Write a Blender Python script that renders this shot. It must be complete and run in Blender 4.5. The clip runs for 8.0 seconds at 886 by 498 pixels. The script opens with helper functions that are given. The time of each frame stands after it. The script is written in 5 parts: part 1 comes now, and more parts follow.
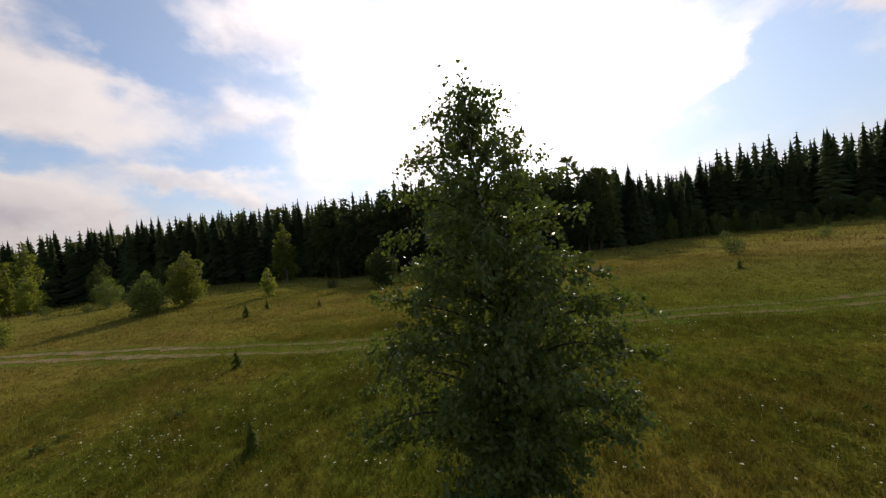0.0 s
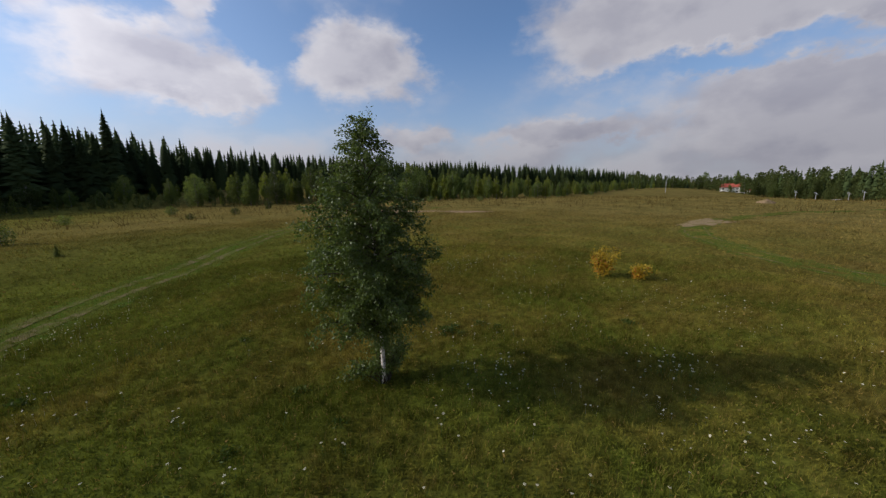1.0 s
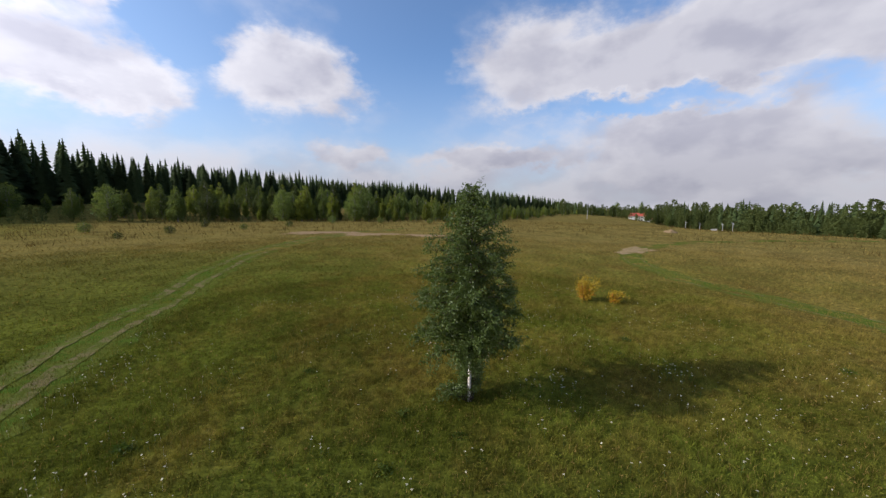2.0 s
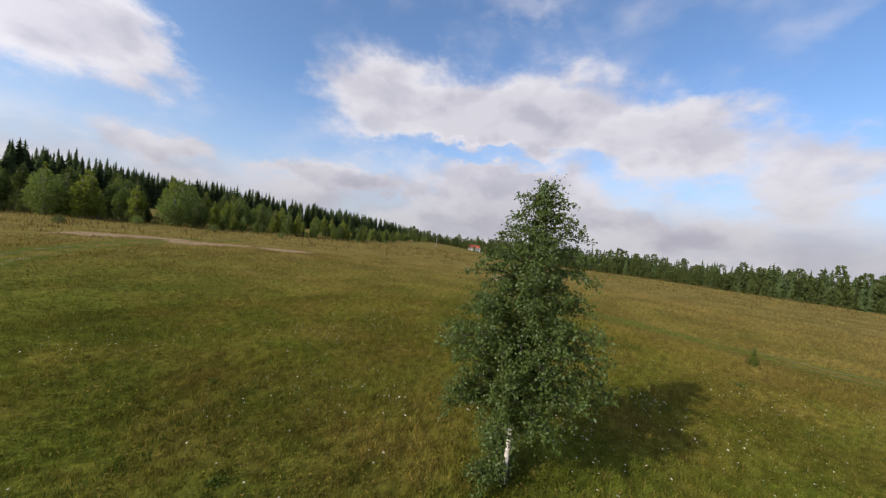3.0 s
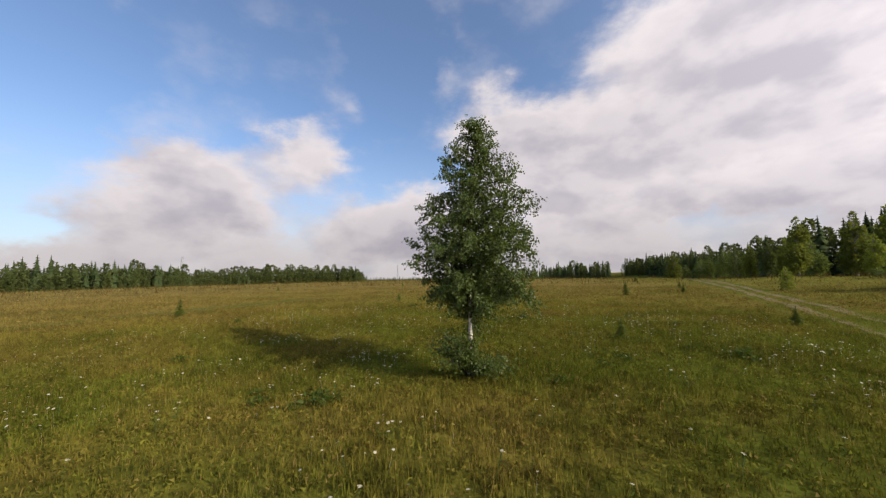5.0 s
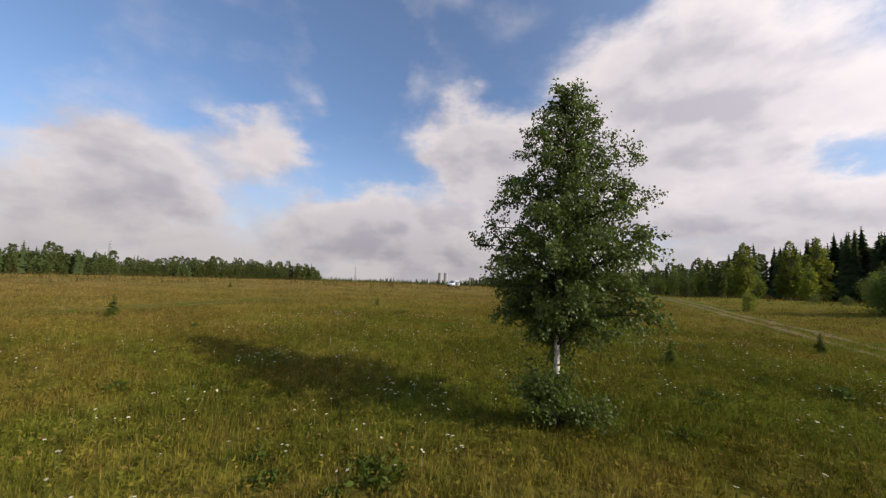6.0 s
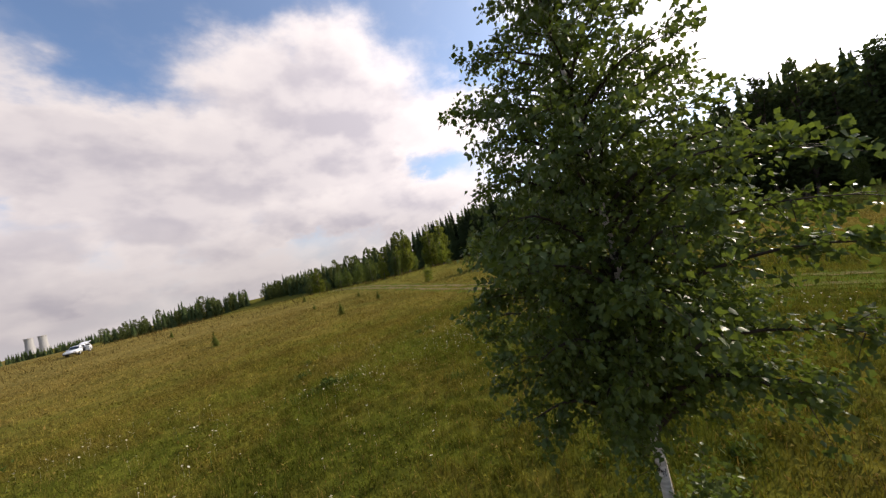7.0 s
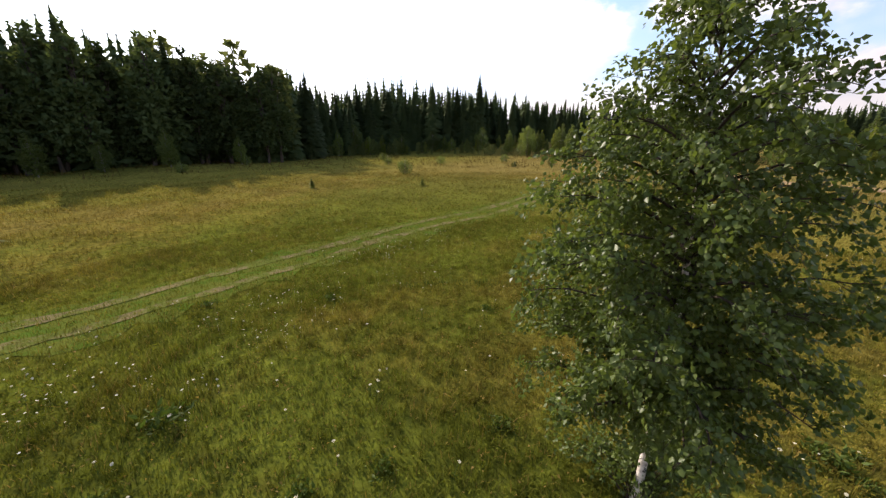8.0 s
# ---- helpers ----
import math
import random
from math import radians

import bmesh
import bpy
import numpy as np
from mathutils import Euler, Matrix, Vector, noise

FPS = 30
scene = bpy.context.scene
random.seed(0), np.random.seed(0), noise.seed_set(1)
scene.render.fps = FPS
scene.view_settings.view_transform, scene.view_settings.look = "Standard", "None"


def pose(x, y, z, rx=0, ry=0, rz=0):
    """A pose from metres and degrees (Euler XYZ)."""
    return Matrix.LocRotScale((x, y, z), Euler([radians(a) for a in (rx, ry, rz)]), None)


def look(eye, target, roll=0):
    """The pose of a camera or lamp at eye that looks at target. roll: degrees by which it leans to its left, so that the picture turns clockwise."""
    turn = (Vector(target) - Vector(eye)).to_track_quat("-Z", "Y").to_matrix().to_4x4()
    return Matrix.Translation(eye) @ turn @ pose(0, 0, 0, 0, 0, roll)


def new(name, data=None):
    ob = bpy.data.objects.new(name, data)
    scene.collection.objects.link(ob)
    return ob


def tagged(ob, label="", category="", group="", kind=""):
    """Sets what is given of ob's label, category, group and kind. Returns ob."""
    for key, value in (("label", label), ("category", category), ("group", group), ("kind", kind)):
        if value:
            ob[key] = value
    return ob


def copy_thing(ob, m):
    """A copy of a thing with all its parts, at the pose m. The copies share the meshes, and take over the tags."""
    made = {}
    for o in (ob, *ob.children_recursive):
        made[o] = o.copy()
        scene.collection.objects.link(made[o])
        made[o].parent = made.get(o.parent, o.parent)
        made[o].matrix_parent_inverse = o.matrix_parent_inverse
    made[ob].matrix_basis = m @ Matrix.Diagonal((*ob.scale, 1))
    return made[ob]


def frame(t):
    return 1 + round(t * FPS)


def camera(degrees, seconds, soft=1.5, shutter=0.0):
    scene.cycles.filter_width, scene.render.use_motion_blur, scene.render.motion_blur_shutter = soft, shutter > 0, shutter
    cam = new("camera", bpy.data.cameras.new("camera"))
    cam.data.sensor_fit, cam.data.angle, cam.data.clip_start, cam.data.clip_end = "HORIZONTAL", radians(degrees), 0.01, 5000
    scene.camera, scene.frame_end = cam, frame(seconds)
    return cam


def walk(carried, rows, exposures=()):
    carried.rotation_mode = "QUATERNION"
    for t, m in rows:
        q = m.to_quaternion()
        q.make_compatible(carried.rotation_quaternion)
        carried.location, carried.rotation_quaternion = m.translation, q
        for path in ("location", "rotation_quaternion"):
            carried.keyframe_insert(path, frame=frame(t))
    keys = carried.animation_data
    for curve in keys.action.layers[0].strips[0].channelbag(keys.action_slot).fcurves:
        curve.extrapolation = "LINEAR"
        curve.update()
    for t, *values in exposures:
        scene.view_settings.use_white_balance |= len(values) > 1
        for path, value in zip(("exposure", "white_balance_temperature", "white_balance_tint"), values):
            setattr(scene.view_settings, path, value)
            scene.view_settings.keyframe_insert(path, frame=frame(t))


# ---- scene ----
cam = camera(105.1, 8.0, soft=1.35)
PATH = [
    (0.0, -4.036, 1.829, 4.671, 89.88, 5.81, -104.35),
    (0.1, -3.346, 2.312, 4.650, 88.79, 5.99, -115.70),
    (0.2, -2.797, 2.870, 4.632, 87.42, 6.23, -127.05),
    (0.3, -2.409, 3.465, 4.624, 85.59, 6.40, -138.40),
    (0.4, -2.166, 4.092, 4.636, 83.38, 6.15, -149.75),
    (0.5, -1.982, 4.788, 4.674, 81.21, 5.10, -161.10),
    (0.6, -1.702, 5.616, 4.745, 79.52, 3.14, -172.13),
    (0.7, -1.131, 6.517, 4.841, 78.56, 1.55, 177.27),
    (0.8, -0.083, 7.342, 4.951, 78.43, 0.95, 166.77),
    (0.9, 1.338, 7.892, 5.073, 78.84, 1.11, 157.07),
    (1.0, 2.332, 8.245, 5.208, 79.39, 1.46, 152.68),
    (1.1, 2.991, 8.510, 5.358, 79.59, 1.24, 151.06),
    (1.2, 3.580, 8.680, 5.511, 79.61, 0.72, 149.91),
    (1.3, 4.129, 8.767, 5.656, 79.62, 0.15, 148.77),
    (1.4, 4.635, 8.782, 5.787, 79.72, -0.31, 147.64),
    (1.5, 5.103, 8.729, 5.901, 79.96, -0.60, 146.53),
    (1.6, 5.534, 8.607, 5.999, 80.33, -0.70, 145.48),
    (1.7, 5.934, 8.412, 6.079, 80.81, -0.66, 144.51),
    (1.8, 6.308, 8.149, 6.142, 81.36, -0.58, 143.59),
    (1.9, 6.653, 7.820, 6.186, 81.95, -0.54, 142.73),
    (2.0, 6.961, 7.426, 6.206, 82.53, -0.61, 141.91),
    (2.1, 7.229, 6.981, 6.204, 83.11, -0.84, 141.05),
    (2.2, 7.452, 6.500, 6.179, 83.68, -1.22, 140.12),
    (2.3, 7.628, 5.998, 6.133, 84.24, -1.72, 139.01),
    (2.4, 7.758, 5.476, 6.067, 84.82, -2.33, 137.55),
    (2.5, 7.844, 4.930, 5.985, 85.38, -3.06, 135.60),
    (2.6, 7.875, 4.329, 5.886, 85.86, -3.96, 132.96),
    (2.7, 7.871, 3.691, 5.778, 86.33, -4.86, 129.71),
    (2.8, 7.832, 3.018, 5.662, 86.83, -5.63, 125.85),
    (2.9, 7.757, 2.313, 5.537, 87.37, -6.17, 121.42),
    (3.0, 7.647, 1.574, 5.403, 87.97, -6.47, 116.35),
    (3.1, 7.501, 0.798, 5.257, 88.64, -6.52, 110.53),
    (3.2, 7.311, -0.001, 5.101, 89.42, -6.29, 104.00),
    (3.3, 7.065, -0.809, 4.933, 90.33, -5.75, 96.86),
    (3.4, 6.764, -1.620, 4.757, 91.34, -4.89, 89.11),
    (3.5, 6.412, -2.421, 4.576, 92.28, -3.72, 80.84),
    (3.6, 6.023, -3.210, 4.397, 92.97, -2.27, 72.03),
    (3.7, 5.607, -3.958, 4.219, 93.46, -0.70, 62.96),
    (3.8, 5.183, -4.647, 4.044, 93.78, 0.87, 53.88),
    (3.9, 4.764, -5.272, 3.875, 94.00, 2.30, 45.00),
    (4.0, 4.354, -5.842, 3.713, 94.15, 3.46, 36.51),
    (4.1, 3.947, -6.373, 3.564, 94.28, 4.23, 28.57),
    (4.2, 3.538, -6.858, 3.427, 94.35, 4.60, 21.58),
    (4.3, 3.119, -7.296, 3.304, 94.36, 4.60, 15.78),
    (4.4, 2.688, -7.687, 3.192, 94.29, 4.31, 11.32),
    (4.5, 2.247, -8.033, 3.091, 94.16, 3.88, 8.27),
    (4.6, 1.816, -8.336, 3.001, 93.95, 3.41, 6.74),
    (4.7, 1.394, -8.578, 2.915, 93.76, 2.87, 6.16),
    (4.8, 0.988, -8.733, 2.829, 93.66, 2.24, 6.04),
    (4.9, 0.608, -8.806, 2.746, 93.67, 1.56, 6.06),
    (5.0, 0.260, -8.808, 2.668, 93.80, 0.91, 5.97),
    (5.1, -0.054, -8.758, 2.598, 94.03, 0.35, 5.63),
    (5.2, -0.341, -8.663, 2.539, 94.31, -0.10, 5.01),
    (5.3, -0.606, -8.520, 2.493, 94.60, -0.41, 4.17),
    (5.4, -0.857, -8.336, 2.462, 94.85, -0.62, 3.21),
    (5.5, -1.097, -8.113, 2.450, 95.01, -0.77, 2.26),
    (5.6, -1.336, -7.852, 2.459, 95.06, -0.90, 1.41),
    (5.7, -1.583, -7.560, 2.491, 95.01, -1.08, 0.67),
    (5.8, -1.844, -7.252, 2.543, 94.87, -1.37, 0.01),
    (5.9, -2.110, -6.929, 2.611, 94.71, -1.80, -0.58),
    (6.0, -2.360, -6.572, 2.684, 94.60, -2.25, -1.19),
    (6.1, -2.572, -6.154, 2.756, 94.59, -2.56, -1.92),
    (6.2, -2.760, -5.680, 2.824, 94.62, -2.55, -3.17),
    (6.3, -2.934, -5.152, 2.890, 94.63, -2.10, -5.29),
    (6.4, -3.100, -4.578, 2.958, 94.57, -1.13, -8.53),
    (6.5, -3.258, -3.970, 3.032, 94.39, 0.41, -13.12),
    (6.6, -3.402, -3.343, 3.118, 94.01, 2.51, -19.19),
    (6.7, -3.519, -2.700, 3.219, 93.47, 5.00, -26.39),
    (6.8, -3.599, -2.051, 3.333, 92.77, 7.66, -34.35),
    (6.9, -3.638, -1.398, 3.461, 91.87, 10.19, -42.92),
    (7.0, -3.626, -0.735, 3.608, 90.70, 12.30, -51.97),
    (7.1, -3.550, -0.054, 3.779, 89.15, 13.64, -61.42),
    (7.2, -3.398, 0.646, 3.969, 87.14, 14.29, -71.30),
    (7.3, -3.159, 1.350, 4.168, 84.68, 14.30, -81.47),
    (7.4, -2.812, 2.036, 4.365, 81.83, 13.76, -91.82),
    (7.5, -2.340, 2.661, 4.539, 78.87, 12.85, -102.52),
    (7.6, -1.751, 3.165, 4.665, 76.16, 11.76, -113.52),
    (7.7, -1.084, 3.571, 4.755, 74.01, 10.02, -124.52),
    (7.8, -0.356, 3.903, 4.819, 72.66, 7.34, -135.52),
    (7.9, 0.422, 4.167, 4.869, 72.29, 3.72, -146.52),
    (8.0, 1.221, 4.387, 4.916, 72.63, -0.43, -157.52),
]
EXPOSURES = [(0.0, -0.5, 6950, 12), (0.5, -1.14, 6350, 11), (1.0, -0.66, 6050, 10), (1.6, -0.24, 6000, 10), (2.5, -0.15, 6050, 10), (3.2, -0.04, 6250, 10), (4.0, 0.03, 6500, 11),
             (4.6, -0.02, 6650, 12), (6.0, -0.2, 6650, 12), (6.8, -0.10, 6800, 12), (7.5, 0.42, 7000, 16), (8.0, 0.52, 6750, 15)]
SKY_GAIN = 0.165
walk(cam, [(t, pose(*row)) for t, *row in PATH], EXPOSURES)

# ---- world, sun ----
SUN_AZ, SUN_EL = radians(115.8), radians(28.3)
SUN_DIR = Vector((math.sin(SUN_AZ) * math.cos(SUN_EL), math.cos(SUN_AZ) * math.cos(SUN_EL), math.sin(SUN_EL)))


class Nodes:
    """Short hand for building a node tree."""

    def __init__(self, tree):
        self.tree = tree
        tree.nodes.clear()

    def add(self, kind):
        return self.tree.nodes.new(kind)

    def put(self, socket, value):
        if isinstance(value, bpy.types.NodeSocket):
            self.tree.links.new(value, socket)
        elif value is not None:
            socket.default_value = value

    def math(self, op, a, b=None, c=None, clamp=False):
        n = self.add("ShaderNodeMath")
        n.operation, n.use_clamp = op, clamp
        for socket, value in zip(n.inputs, (a, b, c)):
            self.put(socket, value)
        return n.outputs[0]

    def vec(self, op, a, b=None, out=0):
        n = self.add("ShaderNodeVectorMath")
        n.operation = op
        for socket, value in zip(n.inputs, (a, b)):
            self.put(socket, value)
        return n.outputs[out]

    def noise(self, vector, scale, detail=4.0, rough=0.55, out=0):
        n = self.add("ShaderNodeTexNoise")
        self.put(n.inputs["Vector"], vector)
        n.inputs["Scale"].default_value, n.inputs["Detail"].default_value, n.inputs["Roughness"].default_value = scale, detail, rough
        return n.outputs[out]

    def span(self, value, a, b, c=0.0, d=1.0, soft=True):
        n = self.add("ShaderNodeMapRange")
        n.interpolation_type = "SMOOTHSTEP" if soft else "LINEAR"
        for socket, v in zip(n.inputs, (value, a, b, c, d)):
            self.put(socket, v)
        return n.outputs[0]

    def mix(self, fac, a, b, blend="MIX"):
        n = self.add("ShaderNodeMix")
        n.data_type, n.blend_type = "RGBA", blend
        self.put(n.inputs[0], fac)
        for socket, v in ((n.inputs[6], a), (n.inputs[7], b)):
            self.put(socket, (*v, 1) if isinstance(v, tuple) and len(v) == 3 else v)
        return n.outputs[2]


world = bpy.data.worlds.new("world")
scene.world = world
world.use_nodes = True
w = Nodes(world.node_tree)
sky = w.add("ShaderNodeTexSky")
sky.sky_type, sky.sun_disc, sky.sun_elevation, sky.sun_rotation = "NISHITA", False, SUN_EL, SUN_AZ
sky.air_density, sky.dust_density, sky.ozone_density = 1.0, 0.6, 2.5
way = w.vec("NORMALIZE", w.add("ShaderNodeTexCoord").outputs["Generated"])
xyz = w.add("ShaderNodeSeparateXYZ")
w.put(xyz.inputs[0], way)
dx, dy, dz = xyz.outputs
puff = w.vec("MULTIPLY", way, (1.0, 1.0, 1.7))
billow = w.noise(puff, 5.0, 7.0, 0.52)
lifted = w.vec("ADD", puff, (0.035 * SUN_DIR.x, 0.035 * SUN_DIR.y, 0.075))
billow_sunward = w.noise(lifted, 5.0, 4.0, 0.48)
# degrees round the horizon, counted from the sun, and degrees of height, both ruffled
ruffle = w.noise(puff, 7.0, 5.0, 0.6, out=1)
ruffled = w.vec("MULTIPLY", w.vec("SUBTRACT", ruffle, (0.5, 0.5, 0.5)), (17.0, 11.0, 0.0))
degrees_sun = math.degrees(SUN_AZ)
round_sun = w.math("SUBTRACT", w.math("MULTIPLY", w.math("ARCTAN2", dx, dy), 57.2958), degrees_sun)
spot = w.add("ShaderNodeCombineXYZ")
w.put(spot.inputs[0], w.math("WRAP", round_sun, 360.0, 0.0))
w.put(spot.inputs[1], w.math("MULTIPLY", w.math("ARCSINE", dz), 57.2958))
spot = w.vec("ADD", spot.outputs[0], ruffled)
cover = w.math("MULTIPLY", w.span(dz, 0.04, 0.22, 1.0, 0.0), 0.36)


def cloud(az, el, wide, high, much):
    """One bank of cloud (much > 0) or a gap in the cover (much < 0), about az, el degrees."""
    global cover
    off = w.vec("SUBTRACT", spot, ((az - degrees_sun) % 360.0, el, 0.0))
    far = w.vec("LENGTH", w.vec("MULTIPLY", off, (1.0 / wide, 1.0 / high, 0.0)), out=1)
    cover = w.math("ADD", cover, w.span(far, 1.25, 0.25, 0.0, much))


cloud(128, 20, 22, 11, 0.5)
cloud(98, 19, 18, 9, 0.45)
cloud(85, 34, 20, 8, 0.3)
cloud(159, 21, 6, 3.5, 0.42)
cloud(170, 15.5, 13, 5, 0.52)
cloud(174, 23.5, 4, 4, 0.36)
cloud(176, 13, 8, 3, 0.2)
cloud(-165, 17.5, 11, 5.5, 0.54)
cloud(-156, 8, 5, 2, 0.25)
cloud(-125, 20, 15, 8, 0.5)
cloud(-102, 19.5, 19, 8, 0.54)
cloud(-82, 16, 11, 6, 0.46)
cloud(-68, 12, 8, 5, 0.4)
cloud(-107, 9.5, 17, 5, 0.42)
cloud(-134, 7, 13, 2.5, 0.34)
cloud(-94, 4.5, 22, 3, 0.22)
cloud(-42, 11, 13, 6.5, 0.56)
cloud(-28, 18, 9, 5.5, 0.44)
cloud(-21, 25.5, 8, 6, 0.14)
cloud(-11, 8, 18, 6.5, 0.5)
cloud(16, 15, 18, 11, 0.5)
cloud(6, 22, 10, 8, 0.43)
cloud(37, 27, 21, 12, 0.56)
cloud(40, 17, 16, 9, 0.45)
cloud(50, 9, 13, 4.5, 0.42)
cloud(33, 9, 10, 3, 0.3)
cloud(69, 12.5, 12, 3, 0.4)
cloud(60, 20, 10, 7, 0.34)
cloud(74, 22, 9, 6, 0.28)
cloud(-106, 34, 8, 2.5, 0.15)
cloud(-14, 31, 10, 9, -0.3)
cloud(-58, 24, 12, 8, -0.25)
cloud(64, 29, 5, 5, -0.12)
cloud(70, 25.5, 11, 5, -0.16)
cloud(53, 14.5, 6, 2.5, -0.16)
cloud(150, 16, 4, 5, -0.35)
cloud(-148, 23, 8, 8, -0.25)
cloud(-177, 19, 5, 3, -0.2)
cloud(-58, 6, 4, 3, -0.3)
cloud(-112, 14.2, 20, 2.0, -0.34)
cloud(3.5, 3.5, 2, 2.4, 0.22)
density = w.span(w.math("ADD", w.math("MULTIPLY", billow, 0.62), cover), 0.28, 0.72)
lit = w.span(w.math("SUBTRACT", billow, billow_sunward), -0.16, 0.10)
thick = w.span(w.math("ADD", w.math("MULTIPLY", billow, 0.62), cover), 0.60, 0.95)
near_sun = w.math("MAXIMUM", w.vec("DOT_PRODUCT", way, tuple(SUN_DIR), out=1), 0.0)
glow = w.math("ADD", w.math("ADD", w.math("MULTIPLY", w.math("POWER", near_sun, 1.6), 0.85), w.math("MULTIPLY", w.math("POWER", near_sun, 8.0), 1.6)), w.math("MULTIPLY", w.math("POWER", near_sun, 60.0), 4.0))
thin = w.math("SUBTRACT", 1.0, thick)
shade = w.mix(w.math("MINIMUM", w.math("ADD", w.math("MULTIPLY", lit, 0.66), w.math("MULTIPLY", thin, 0.42)), 1.0), (0.540, 0.520, 0.590), (0.84, 0.795, 0.815))
# the far clouds near the horizon show their dull undersides
bright = w.mix(1.0, shade, w.math("MULTIPLY", w.math("ADD", 1.0, glow), w.span(dz, 0.02, 0.24, 0.78, 1.0)), "MULTIPLY")
blue = w.mix(1.0, sky.outputs[0], (SKY_GAIN * 0.94, SKY_GAIN * 1.05, SKY_GAIN * 1.16), "MULTIPLY")
hazy = w.mix(w.span(dz, 0.0, 0.40, 0.60, 0.06), blue, (0.56, 0.60, 0.72))
full = w.mix(density, w.mix(1.0, hazy, w.mix(1.0, (0.30, 0.29, 0.27), glow, "MULTIPLY"), "ADD"), bright)
back = w.add("ShaderNodeBackground")
w.put(back.inputs[0], full)
w.put(w.add("ShaderNodeOutputWorld").inputs[0], back.outputs[0])

lamp = bpy.data.lights.new("sun", "SUN")
lamp.energy, lamp.angle, lamp.color = 4.5, radians(0.55), (1.0, 0.91, 0.78)
sun = new("sun", lamp)
sun.matrix_world = look(SUN_DIR * 60, (0, 0, 0))


# ---- materials ----
def material(name):
    m = bpy.data.materials.new(name)
    m.use_nodes = True
    n = Nodes(m.node_tree)
    return m, n, n.add("ShaderNodeOutputMaterial")


def surface(n, out, color, rough=0.7, spec=0.3, bump=None, strength=0.3, metal=0.0):
    b = n.add("ShaderNodeBsdfPrincipled")
    n.put(b.inputs["Base Color"], (*color, 1) if isinstance(color, tuple) else color)
    n.put(b.inputs["Roughness"], rough)
    b.inputs["Specular IOR Level"].default_value, b.inputs["Metallic"].default_value = spec, metal
    if bump is not None:
        k = n.add("ShaderNodeBump")
        k.inputs["Strength"].default_value = strength
        n.put(k.inputs["Height"], bump)
        n.put(b.inputs["Normal"], k.outputs[0])
    n.put(out.inputs[0], b.outputs[0])
    return b


def plain(name, color, rough=0.6, spec=0.4, metal=0.0, vary=0.15, scale=6.0):
    """A plain coat with slight blotches and grain."""
    m, n, out = material(name)
    place = n.add("ShaderNodeTexCoord").outputs["Object"]
    blot = n.span(n.noise(place, scale, 5), 0.3, 0.7, 1 - vary, 1 + vary)
    tint = n.mix(1.0, color, blot, "MULTIPLY")
    surface(n, out, tint, rough, spec, n.noise(place, scale * 9, 3), 0.12, metal)
    return m


def meadow_color(n, dry=0.0):
    """The patchwork of green, olive, rusty and straw-coloured growth, by place, with the far growth lightened for its
    sunlit glow.
    """
    at = n.add("ShaderNodeNewGeometry").outputs["Position"]
    at = n.vec("MULTIPLY", at, (1.0, 1.0, 0.0))
    big, mid, small = n.noise(at, 0.045, 4), n.noise(n.vec("ADD", at, (31.0, 7.0, 0.0)), 0.33, 5, 0.6), n.noise(at, 1.7, 4, 0.65)
    blend = n.math("ADD", n.math("MULTIPLY", big, 0.55), n.math("ADD", n.math("MULTIPLY", mid, 0.60), n.math("MULTIPLY", small, 0.25)))
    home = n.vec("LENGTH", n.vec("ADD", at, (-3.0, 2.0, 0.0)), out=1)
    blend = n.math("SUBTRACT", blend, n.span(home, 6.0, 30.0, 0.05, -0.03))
    lush = n.vec("LENGTH", n.vec("MULTIPLY", n.vec("ADD", at, (-12.0, 24.0, 0.0)), (1.0, 0.6, 0.0)), out=1)
    blend = n.math("SUBTRACT", blend, n.span(lush, 4.0, 20.0, 0.18, 0.0))
    out = n.mix(n.span(blend, 0.55, 0.77), (0.118, 0.131, 0.016), (0.178, 0.146, 0.024))
    out = n.mix(n.span(blend, 0.70, 0.90), out, (0.205, 0.150, 0.034))
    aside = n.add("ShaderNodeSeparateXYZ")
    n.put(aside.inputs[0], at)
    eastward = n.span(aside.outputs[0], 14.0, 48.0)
    # far growth: browner to the west; its lightening also paints in front-lit glow
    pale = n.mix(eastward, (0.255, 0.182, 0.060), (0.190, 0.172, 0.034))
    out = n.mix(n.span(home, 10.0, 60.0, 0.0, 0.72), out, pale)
    rust = n.noise(n.vec("ADD", at, (90.0, 40.0, 0.0)), 0.8, 5, 0.65)
    out = n.mix(n.span(rust, 0.60, 0.78, 0.0, 0.40), out, (0.165, 0.095, 0.030))
    out = n.mix(1.0, out, n.span(n.noise(n.vec("ADD", at, (5.0, 77.0, 0.0)), 0.21, 3, 0.6), 0.36, 0.64, 0.84, 1.14), "MULTIPLY")
    mottle = n.noise(n.vec("ADD", at, (11.0, 63.0, 0.0)), 2.9, 4, 0.65)
    return n.mix(1.0, out, n.span(mottle, 0.34, 0.66, 0.56, 1.18), "MULTIPLY"), small


